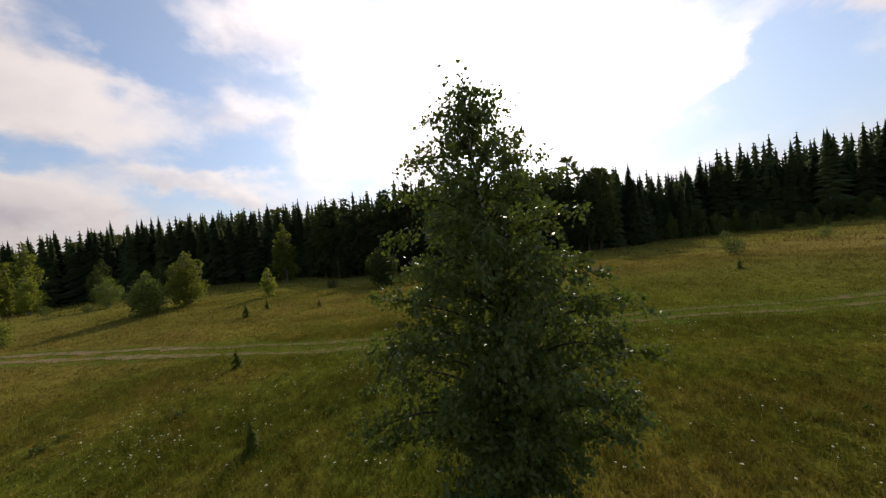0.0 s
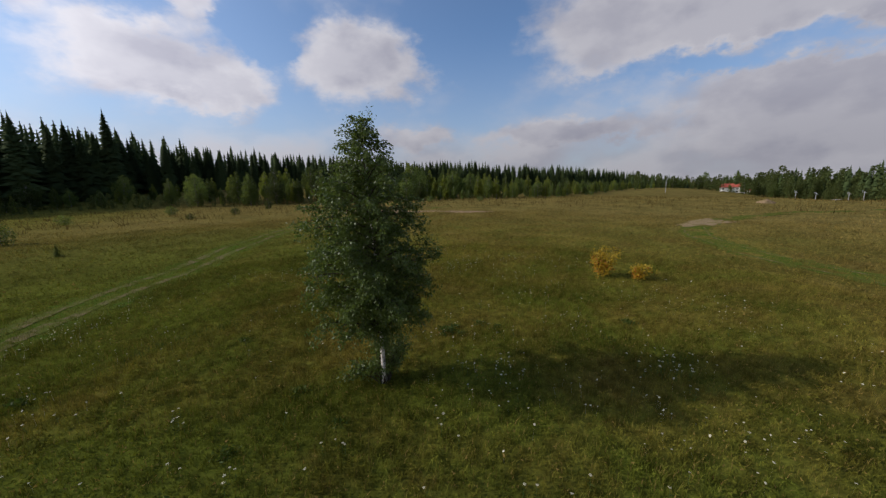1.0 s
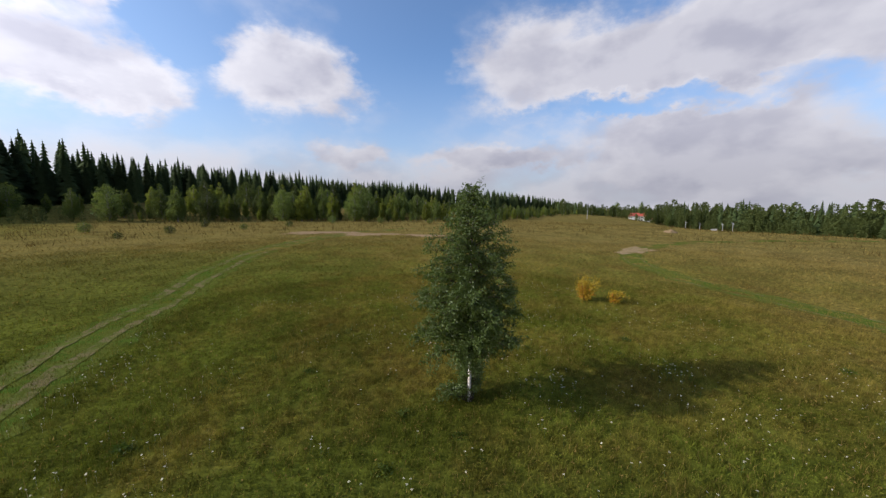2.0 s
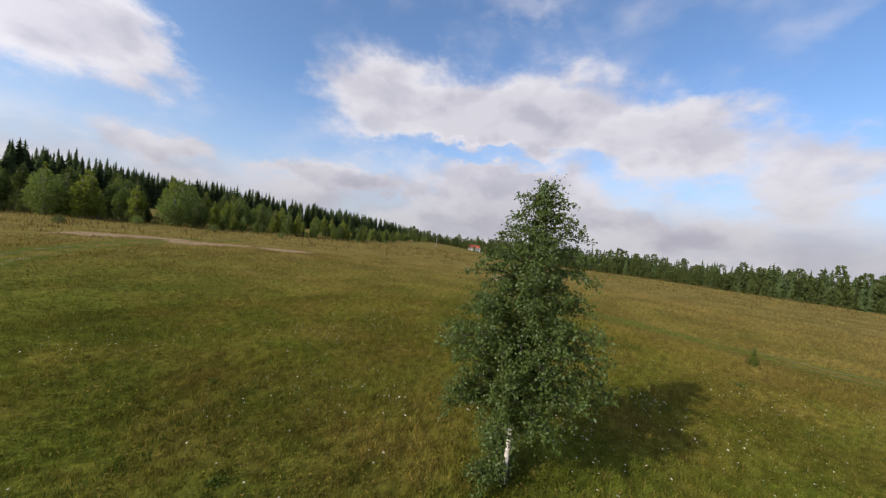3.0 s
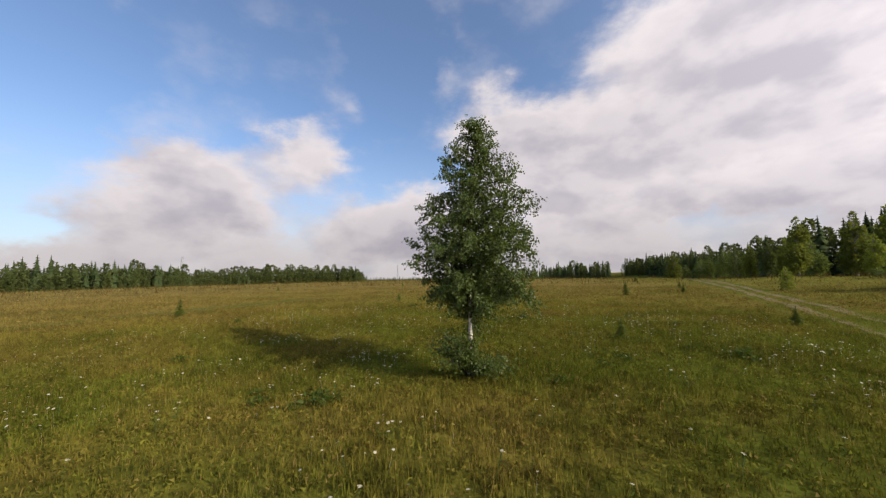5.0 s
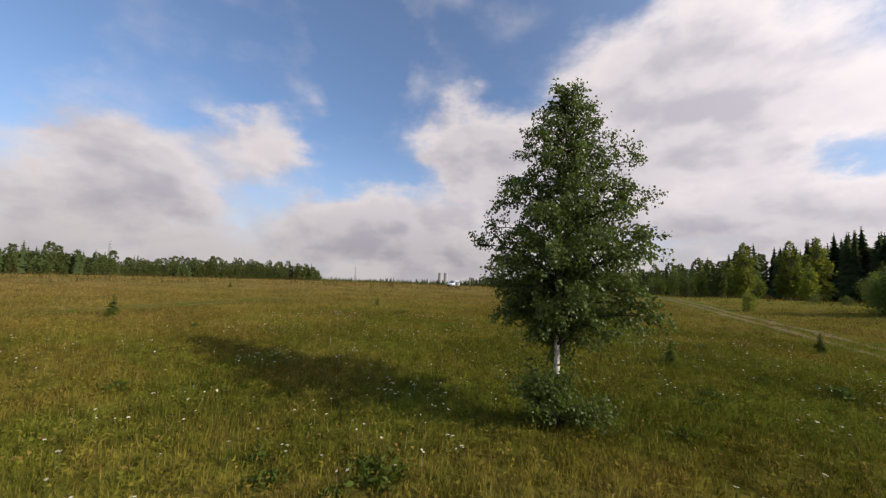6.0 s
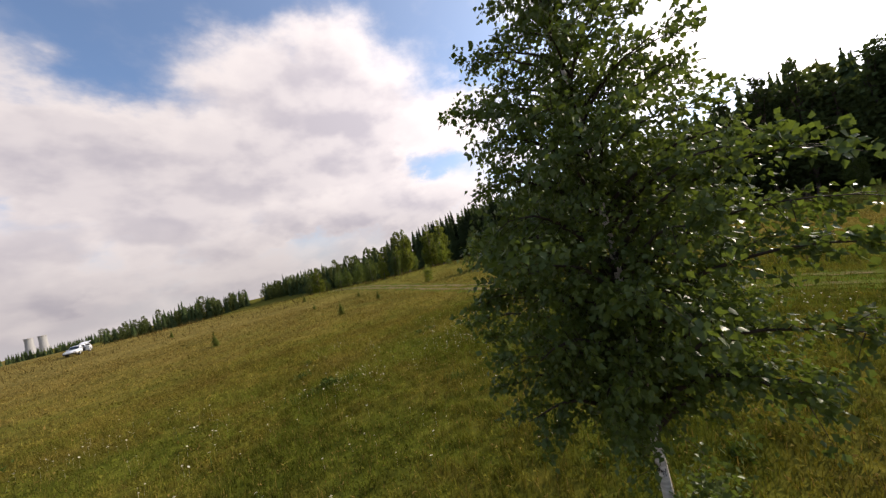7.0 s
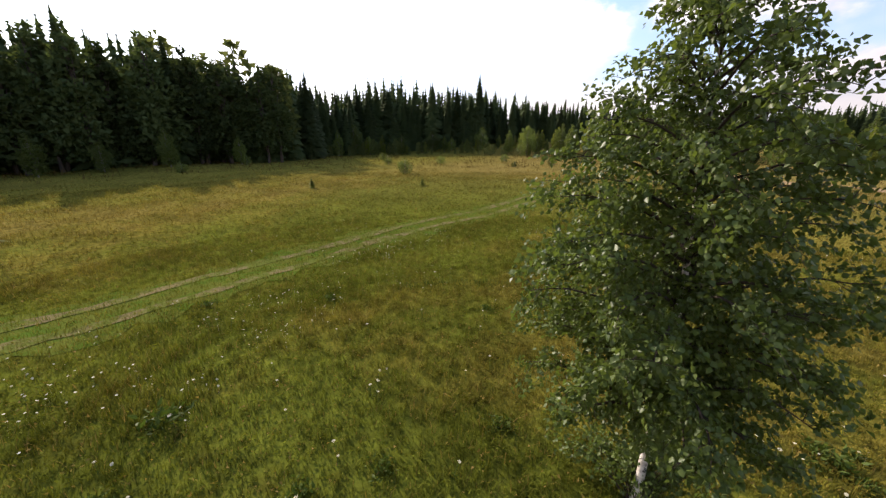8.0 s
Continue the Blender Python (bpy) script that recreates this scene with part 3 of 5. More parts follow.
def birch():
    root = thing("birch", pose(0, 0, float(lie(0, 0))), "lone young birch with white trunk and dense green crown", "tree")
    root.scale = (1.0, 1.0, 0.966)
    z = np.concatenate([[-0.15, 0.0, 0.08], np.linspace(0.25, 7.02, 30)])
    rad = 0.056 * (1 - np.clip(z, 0, 7.1) / 7.15) ** 0.8 + 0.003 + 0.03 * np.exp(-np.clip(z, 0, 9) * 9)
    line = stem(z)
    v, f = tube(line, rad, 14)
    part("trunk", solid("trunk", v, f, BARK, True), root, "white birch trunk with black scars")
    at, way, big = [], [], []
    twigs = []
    count = 104
    for i in range(count):
        k = (i + 0.5) / count
        z0 = 1.42 + 5.30 * k**1.12
        az = i * 2.399963 + rng.normal(0, 0.2)
        start = stem(np.array(z0))
        rise = (0.55 - 0.15 * k) + rng.normal(0, 0.08)
        z1 = z0 + rise * (1.5 - 1.05 * k)
        reach = np.interp(z1, CROWN_Z, CROWN_R) * lobes(az, z1) * rng.uniform(0.80, 1.06)
        goal = heart(np.array(z1)) + reach * np.array([math.cos(az), math.sin(az), 0])
        if k < 0.25:
            goal[2] -= 0.34 * (1 - k * 4)
        s = np.linspace(0, 1, 9)[:, None]
        bow = np.array([0, 0, 0.16 + 0.10 * (1 - k)]) * (4 * s * (1 - s))
        limb = start * (1 - s) + goal * s + bow + np.cumsum(rng.normal(0, 0.012, (9, 3)), 0) * (s > 0)
        r0 = 0.030 * (1 - 0.72 * k) + 0.004
        v, f = tube(limb, r0 * (1 - 0.85 * s[:, 0]), 5)
        part("branch", solid("branch", v, f, TWIG, True), root)
        length = np.linalg.norm(goal - start)
        shoots = int((7 + 8 * length) * (1.10 - 0.45 * k))
        for q in range(int(shoots * 1.08)):
            t = 0.06 + 0.94 * (q + rng.uniform()) / shoots
            p = np.array([np.interp(t, s[:, 0], limb[:, c]) for c in range(3)])
            out = unit(unit(goal - start) * 0.75 + rng.normal(0, 0.62, 3) + np.array([0, 0, 0.10]))
            ln = (0.22 + 0.34 * length * (1 - 0.55 * t)) * rng.uniform(0.6, 1.15) * 0.80
            u = np.linspace(0, 1, 5)[:, None]
            sag = np.array([0, 0, -0.30 * ln]) * u**2
            shoot = p + out * ln * u + sag
            twigs.append(tube(shoot, 0.0048 * (1 - 0.8 * u[:, 0]), 3))
            n = int(9 + (66 - 14 * k) * ln)
            d = rng.uniform(0.12, 1.04, n)
            pos = p + out * ln * d[:, None] + np.array([0, 0, -0.30 * ln]) * (d**2)[:, None] + rng.normal(0, 0.045, (n, 3))
            at.append(pos)
            way.append(out * 0.5 + np.array([0, 0, -0.75]) + rng.normal(0, 0.25, (n, 3)))
            big.append(rng.uniform(0.042, 0.076, n))
    # short shoots on the trunk itself, and a few upright leaders at the top
    for i in range(74):
        low = i < 62
        z0 = rng.uniform(1.7, 5.4) if low else rng.uniform(5.9, 6.6)
        az = rng.uniform(0, 6.283)
        p = stem(np.array(z0))
        out = unit(np.array([math.cos(az), math.sin(az), rng.uniform(0.1, 0.7)])) if low else unit(np.array([0.45 * math.cos(az), 0.45 * math.sin(az), 1.0]))
        ln = rng.uniform(0.25, 0.55) if low else rng.uniform(0.45, 0.75)
        u = np.linspace(0, 1, 4)[:, None]
        twigs.append(tube(p + out * ln * u, 0.004 * (1 - 0.7 * u[:, 0]), 3))
        n = 20
        d = rng.uniform(0.15, 1.05, n)
        at.append(p + out * ln * d[:, None] + rng.normal(0, 0.06, (n, 3)))
        way.append(out * 0.4 + np.array([0, 0, -0.7]) + rng.normal(0, 0.3, (n, 3)))
        big.append(rng.uniform(0.05, 0.085, n))
    # leafy shoots low on the shaded north side
    for i in range(16):
        az, z0 = 1.57 + rng.uniform(-1.1, 1.1), rng.uniform(1.15, 1.7)
        p, ln = stem(np.array(z0)), rng.uniform(0.3, 0.6)
        out = unit(np.array([math.cos(az), math.sin(az), rng.uniform(-0.3, 0.3)]))
        u = np.linspace(0, 1, 4)[:, None]
        twigs.append(tube(p + out * ln * u, 0.004 * (1 - 0.7 * u[:, 0]), 3))
        d = rng.uniform(0.1, 1.05, 26)
        at.append(p + out * ln * d[:, None] + rng.normal(0, 0.07, (26, 3)))
        way.append(out * 0.4 + np.array([0, 0, -0.7]) + rng.normal(0, 0.3, (26, 3)))
        big.append(rng.uniform(0.045, 0.078, 26))
    # suckers round the foot of the trunk
    for i in range(58):
        az = rng.uniform(0, 6.283)
        foot = np.array([0.12 * math.cos(az), 0.12 * math.sin(az), 0.0])
        side = i % 3 == 2
        tall = rng.uniform(0.25, 0.6) if side else rng.uniform(0.5, 1.2)
        mid_x, mid_y = (0.42, -0.30) if side else (-0.50, -0.40)
        tip = np.array([mid_x + rng.uniform(0.1, 0.75) * math.cos(az), mid_y + rng.uniform(0.1, 0.5) * math.sin(az), tall])
        u = np.linspace(0, 1, 6)[:, None]
        shoot = foot * (1 - u) + tip * u + np.array([0, 0, 0.2]) * (4 * u * (1 - u))
        twigs.append(tube(shoot, 0.009 * (1 - 0.8 * u[:, 0]), 4))
        n = 56
        d = rng.uniform(0.25, 1.03, n)
        pos = np.stack([np.interp(d, u[:, 0], shoot[:, c]) for c in range(3)], -1) + rng.normal(0, 0.085, (n, 3))
        at.append(pos)
        way.append(rng.normal(0, 0.5, (n, 3)) + np.array([0, 0, -0.3]))
        big.append(rng.uniform(0.05, 0.08, n))
    v, f = joined(twigs)
    part("twig_work", solid("twig_work", v, f, TWIG), root, "fine dark twigs")
    at, way, big = np.concatenate(at), np.concatenate(way), np.concatenate(big)
    v, f = leaves(at, way, big, 0.82)
    part("crown", solid("crown", v, f, BIRCH_LEAF), root, "dense small green birch leaves")


birch()


# ---- trees of the wood ----
def spruce_meshes(tall, wide, tiers, boughs, seed, mat=None, thick=0.30, full=0.72):
    """Trunk and crown of a spruce: tiers of drooping boughs, each of several pointed sprays."""
    r = np.random.RandomState(seed)
    tv, tf = tube([(0, 0, -0.3), (0, 0, tall * 0.3), (0, 0, tall * 0.98)], [tall * 0.013, tall * 0.009, 0.01], 7)
    trunk = solid("trunk", tv, tf, TRUNK, True)
    k = np.linspace(0.0, 1.0, tiers) ** 0.95
    z = tall * (0.06 + 0.93 * k)
    reach = wide * ((1 - k) ** full * (0.80 + 0.20 * np.minimum(1, k * 7)) + 0.02)
    zz, rr, kk = [np.repeat(a, boughs) for a in (z, reach, k)]
    n = len(zz)
    az = r.uniform(0, 6.283, n)
    rr = rr * r.uniform(0.5, 1.22, n)
    zz = zz + r.normal(0, tall / tiers * 0.35, n)
    v, f = [], []
    for turn, short in ((0.0, 1.0), (0.42, 0.72), (-0.42, 0.72)):
        a = az + turn + r.normal(0, 0.08, n)
        out = np.stack([np.cos(a), np.sin(a), np.zeros(n)], -1)
        side = np.stack([-np.sin(a), np.cos(a), np.zeros(n)], -1)
        ln = (rr * short)[:, None]
        drop = (-0.55 + 0.30 * kk)[:, None] * ln
        up = np.array([0, 0, 1.0])
        base = np.stack([np.zeros(n), np.zeros(n), zz], -1)
        w3 = (thick * ln + 0.02 * wide)
        mid = base + out * ln * 0.55 + up * drop * 0.35
        tip = base + out * ln + up * (drop + 0.05 * ln)
        v.append(np.stack([base + up * w3 * 0.6, mid + side * w3 - up * 0.85 * w3, tip, mid - side * w3 - up * 0.85 * w3], 1))
    up, slim = tall * np.array([0, 0, 1.0]), tall * 0.017
    for side in (np.array([slim, 0, 0]), np.array([0, slim, 0])):
        v.append(np.stack([up * 0.80, up * 0.90 + side, up * 1.045, up * 0.90 - side])[None])
    v = np.concatenate(v)
    b = np.arange(len(v))[:, None] * 4
    f = np.concatenate([b + q for q in ([0, 1, 2], [0, 2, 3])])
    return trunk, solid("crown", v.reshape(-1, 3), f, mat or SPRUCE)


def broadleaf_meshes(tall, wide, count, leaf, seed, mat, low=0.12, slim=1.0, bark=None):
    """Trunk with limbs, and a crown of many leaf sprays on uneven clumps."""
    r = np.random.RandomState(seed)
    pieces = [tube([(0, 0, -0.3), (0.02 * tall, 0, tall * 0.4), (0, 0.01 * tall, tall * 0.92)], [tall * 0.017, tall * 0.011, 0.01], 7)]
    clumps = []
    for i in range(34):
        k = (i + 0.5) / 34
        zc = tall * (low + 0.05 + (0.88 - low) * k)
        shape = math.sin(math.pi * min(1.0, 0.16 + 0.84 * k)) ** 0.7 if slim >= 1 else min(1.0, 2.2 * (k + 0.12) ** 0.45 * (1.03 - k) ** 0.95)
        rad = 0.5 * wide * shape
        a = i * 2.4 + r.normal(0, 0.3)
        out = rad * r.uniform(0.40, 0.80)
        c = np.array([out * math.cos(a), out * math.sin(a), zc + r.normal(0, 0.03 * tall)])
        size = max(0.07 * wide, rad * r.uniform(0.28, 0.58))
        clumps.append((c, size))
        z0 = max(tall * 0.12, zc - 0.22 * tall)
        pieces.append(tube([(0, 0, z0), (c[0] * 0.5, c[1] * 0.5, z0 + 0.6 * (zc - z0)), tuple(c)], [tall * 0.006, tall * 0.004, 0.006], 4))
    clumps.append((np.array([0, 0, tall * 0.92]), wide * 0.10))
    tv, tf = joined(pieces)
    trunk = solid("trunk", tv, tf, bark or PALE_TRUNK, True)
    share = np.array([s**2.2 for _, s in clumps])
    pick = r.choice(len(clumps), count, p=share / share.sum())
    c, s = np.array([c for c, _ in clumps])[pick], np.array([s for _, s in clumps])[pick]
    d = unit(r.normal(0, 1, (count, 3)))
    rad = s * r.uniform(0.25, 1.0, count) ** 0.5 * (1 + 0.2 * r.normal(0, 1, count))
    at = c + d * rad[:, None] * np.array([1, 1, 1.15])
    at[:, 2] = np.clip(at[:, 2], tall * low * 0.5, tall * 1.02)
    v, f = leaves(at, d * 0.6 + np.array([0, 0, 0.15]), leaf * r.uniform(0.7, 1.3, count), 1.0, folded=False)
    return trunk, solid("crown", v, f, mat)


def tree_kind(name, meshes, label, category, group=""):
    """A tree that later copies are made from; it stands at its own first place."""
    made = []

    def plant(x, y, size=1.0, turn=0.0):
        m = Matrix.LocRotScale((x, y, float(lie(x, y)) - 0.03), Euler((0, 0, turn)), None)
        if not made:
            root = thing(name, m, label, category, group)
            root.scale = (size, size, size)
            part("trunk", meshes[0], root)
            part("crown", meshes[1], root)
            made.append(root)
            return root
        ob = copy_thing(made[0], m)
        ob.scale = (size * rng.uniform(0.9, 1.2), size * rng.uniform(0.9, 1.2), size * rng.uniform(0.9, 1.1))
        return ob

    return plant


SPRUCES = [tree_kind("spruce", spruce_meshes(18.8, w0, 44, 11, 11 + i, None, 0.23), "tall dark green spruce in the forest edge", "spruce tree", "forest edge spruces")
           for i, w0 in enumerate((3.3, 3.8, 3.0, 4.2))]
PINES = [tree_kind("pine", broadleaf_meshes(19.0, w0, 2600, 0.62, 21 + i, SPRUCE, 0.10, 0.8, TRUNK), "tall dark pine with an uneven feathery crown", "pine tree", "forest edge pines") for i, w0 in enumerate((5.6, 6.6, 5.0))]
BROADS = [tree_kind("broadleaf_tree", broadleaf_meshes(9.0, w0, 3300, 0.28, 31 + i, m, 0.06, sl), lab, "tree", "trees before the forest")
          for i, (w0, m, sl, lab) in enumerate(((4.2, BROADLEAF, 0.9, "bushy green broadleaf tree before the dark forest"),
                                                (3.1, YELLOW_LEAF, 0.8, "slender yellowing birch before the dark forest"),
                                                (6.0, BROADLEAF, 1.0, "broad green willow before the dark forest"),
                                                (2.7, YELLOW_LEAF, 0.75, "slender yellowing birch before the dark forest"),
                                                (3.6, BROADLEAF, 0.8, "bushy green broadleaf tree before the dark forest")))]


def edge_run(points, gap):
    """Evenly spaced spots along a line of points."""
    p = np.array(points, float)
    run = np.concatenate([[0], np.cumsum(np.linalg.norm(np.diff(p, axis=0), axis=1))])
    s = np.arange(0, run[-1], gap)
    return np.stack([np.interp(s, run, p[:, 0]), np.interp(s, run, p[:, 1])], -1)


# how high the woods stand against the sky all round: degrees from north, degrees above the level of the birch's crown
CREST = np.array([(-180, 5.8), (-170, 5.3), (-158, 4.6), (-150, 4.2), (-143, 3.4), (-134, 2.8), (-127, 2.0), (-120, 0.8), (-115, 0.1), (-103, 0.5), (-80, 0.4), (-60, 0.6), (-50, 0.4), (-44, -0.1),
                  (-37, 0.1), (-30, 0.6), (-21, 0.1), (-18, -1.0), (5, -0.7), (12, -0.2), (18, 0.3), (26, 1.0), (37, 1.5), (41, 2.6), (46, 4.4), (50, 5.5), (60, 7.2), (70, 8.7), (80, 10.2), (91, 11.9),
                  (101, 13.0), (110, 12.9), (123, 12.2), (131, 11.3), (134, 8.0), (138, 8.0), (140, 7.0), (145, 9.1), (154, 8.5), (163, 7.8), (168, 6.8), (180, 5.8)])


def stands(x, y):
    """How tall the wood grows at a place."""
    d, az = np.hypot(x, y), np.degrees(np.arctan2(x, y))
    return np.maximum(3.5, 4.6 + d * np.tan(np.radians(np.interp(az, CREST[:, 0], CREST[:, 1]))) - lie(x, y))


# the dark spruce wood to the east and south
EAST_WOOD = [(88, 82), (93, 73), (95, 59), (94, 50), (93, 37), (90, 25), (85, 12.5), (80, 0.5), (77, -11), (76, -23), (74, -34), (70, -44), (65, -50.5), (62, -54)]
SOUTH_WOOD = [(66, -60), (76, -72), (86, -86), (79, -93), (85, -107), (80, -115), (71, -123), (60, -134), (47, -145), (32, -152), (11, -160), (-12, -166), (-36, -171), (-65, -178), (-107, -186),
              (-141, -188), (-187, -181), (-228, -171), (-257, -155)]
for row, (aside, gap) in enumerate(((0, 2.5), (3.2, 2.6))):
    for i, (x, y) in enumerate(edge_run(EAST_WOOD, gap)):
        tall = float(stands(x, y)) / 18.8 * rng.uniform(0.86, 1.0)
        kinds = PINES if y < 12 and rng.uniform() < 0.86 else SPRUCES
        kinds[(i + row) % len(kinds)](x + aside + rng.normal(0, 1.0), y + rng.normal(0, 1.2), tall * (18.8 / 19.5 if kinds is PINES else 1.0), rng.uniform(0, 6.28))
for row, (aside, gap) in enumerate(((0, 2.9), (4, 3.6))):
    for i, (x, y) in enumerate(edge_run(SOUTH_WOOD, gap)):
        tall = float(stands(x, y)) / 18.8 * rng.uniform(0.72, 1.0)
        SPRUCES[(i * 3 + row) % 4](x + rng.normal(0, 1.4), y - aside + rng.normal(0, 1.4), tall, rng.uniform(0, 6.28))
SPRUCES[1](46.0, -143, 1.34, 0.3)
SPRUCES[0](80, -113, 1.24, 1.3)
SPRUCES[2](84.5, -106, 1.16, 2.6)
SPRUCES[2](94, 51.5, 1.02, 2.0)

# broadleaf fringe before it
for x, y, kind, tall in ((20.5, -115, 2, 9.6), (10, -118, 0, 10.2), (28, -122, 0, 7.5), (40, -128, 2, 8), (58, -122, 2, 8), (66, -112, 0, 7), (77, -98, 2, 9.5)):
    BROADS[kind](x, y, tall / 9.0, rng.uniform(0, 6.28))


def fringe(line, gap, low, high, wob):
    """Leafy trees along the foot of the wood, as tall as they show against the spruces behind."""
    for i, (x, y) in enumerate(edge_run(line, gap)):
        d, az = math.hypot(x, y), math.degrees(math.atan2(x, y)) % 360
        rise = float(np.interp(az, (130, 160, 172, 180, 190, 200, 208, 214, 219, 227, 240), (1.5, 1.2, 2.4, 2.9, 3.1, 3.1, 2.6, 2.2, 1.3, 0.7, 0.3)))
        tall = (4.6 + d * math.tan(radians(rise)) - float(lie(x, y))) * rng.uniform(low, high)
        BROADS[(1, 4, 3, 0, 4, 1, 2, 0, 3, 4)[(i + i // 7) % 10]](x + rng.normal(0, wob), y + rng.normal(0, wob * 1.5), tall / 9.0, rng.uniform(0, 6.28))


fringe([(14, -116), (-8, -112), (-26, -106), (-44, -97), (-60, -87), (-76, -77), (-96, -84), (-130, -98), (-176, -112), (-214, -108)], 2.5, 0.34, 1.02, 1.8)
fringe([(20, -124), (-10, -120), (-32, -114), (-54, -103), (-72, -93), (-92, -92), (-130, -106), (-170, -118)], 2.9, 0.70, 1.15, 2.4)
fringe([(10, -132), (-14, -128), (-38, -122), (-60, -112), (-84, -104), (-120, -116)], 3.6, 1.0, 1.30, 2.6)
fringe([(78, -92), (74, -104), (62, -118), (46, -128), (30, -132), (12, -124)], 3.2, 0.5, 1.1, 1.6)
for x, y, kind, tall in ((57, 58, 1, 11.2), (66, 57.7, 1, 11.8), (73, 59, 3, 13.0), (67.6, 116.6, 1, 10.6), (52, 62, 3, 7.0), (50, 55, 4, 5.5), (60, 64, 3, 8.5), (62, 51, 1, 7.5), (70, 47, 4, 7),
                         (60, 40, 0, 5.0), (54, 36, 2, 4.6), (80, 52, 0, 8.5), (84, 44, 2, 7), (74, 16.5, 3, 12.2), (80, 70, 2, 8), (62, 84, 0, 7), (66, 96, 4, 7), (70, 106, 2, 6.5), (78, 128, 0, 7), (84, 142, 4, 7),
                         (88, 158, 2, 7.5), (76, 66, 4, 10), (68, 68, 0, 8), (58, 74, 2, 7), (82, 20, 0, 6), (75, 6, 2, 5), (72, -6, 4, 4.5), (70, -18, 4, 6), (69.5, -25, 2, 4.5), (67, -33, 0, 6), (64, -44, 4, 5)):
    BROADS[kind](x, y, tall / 9.0, rng.uniform(0, 6.28))
# a low green grove round the house
for x, y, kind, tall in ((-210, -96, 0, 8), (-206, -74, 2, 7), (-204, -68, 4, 6.5), (-224, -100, 2, 9), (-228, -74, 0, 9), (-232, -88, 4, 10), (-202, -92, 4, 4.5), (-204, -62, 0, 7.5), (-200, -104, 2, 7.5)):
    BROADS[kind](x, y, tall / 9.0, rng.uniform(0, 6.28))
NEAR_TREE = tree_kind("broadleaf_tree", broadleaf_meshes(6.6, 4.2, 5200, 0.22, 51, YELLOW_LEAF, 0.04, 0.85), "bright yellow-green tree standing before the dark forest", "tree")
NEAR_TREE(44.5, 22.3, 1.02, 0.4)
tree_kind("broadleaf_tree", broadleaf_meshes(4.5, 2.8, 3400, 0.20, 52, BROADLEAF, 0.04, 0.8), "small green tree at the foot of a taller one", "tree")(40.5, 24.5, 1.1)
tree_kind("willow_bush", broadleaf_meshes(5.4, 4.3, 4200, 0.22, 53, BROADLEAF, 0.05, 1.15), "round willow bush standing alone in the meadow", "tree")(48.0, -1.6, 1.08)
tree_kind("birch_sapling", broadleaf_meshes(3.9, 1.6, 1100, 0.20, 54, YELLOW_LEAF, 0.05, 0.8), "thin young birch before the dark forest", "tree")(45, 13.4)
tree_kind("birch_sapling", broadleaf_meshes(2.7, 1.3, 700, 0.17, 55, YELLOW_LEAF, 0.05, 0.9), "thin young yellow birch beside the track", "tree")(33.2, 31.6)


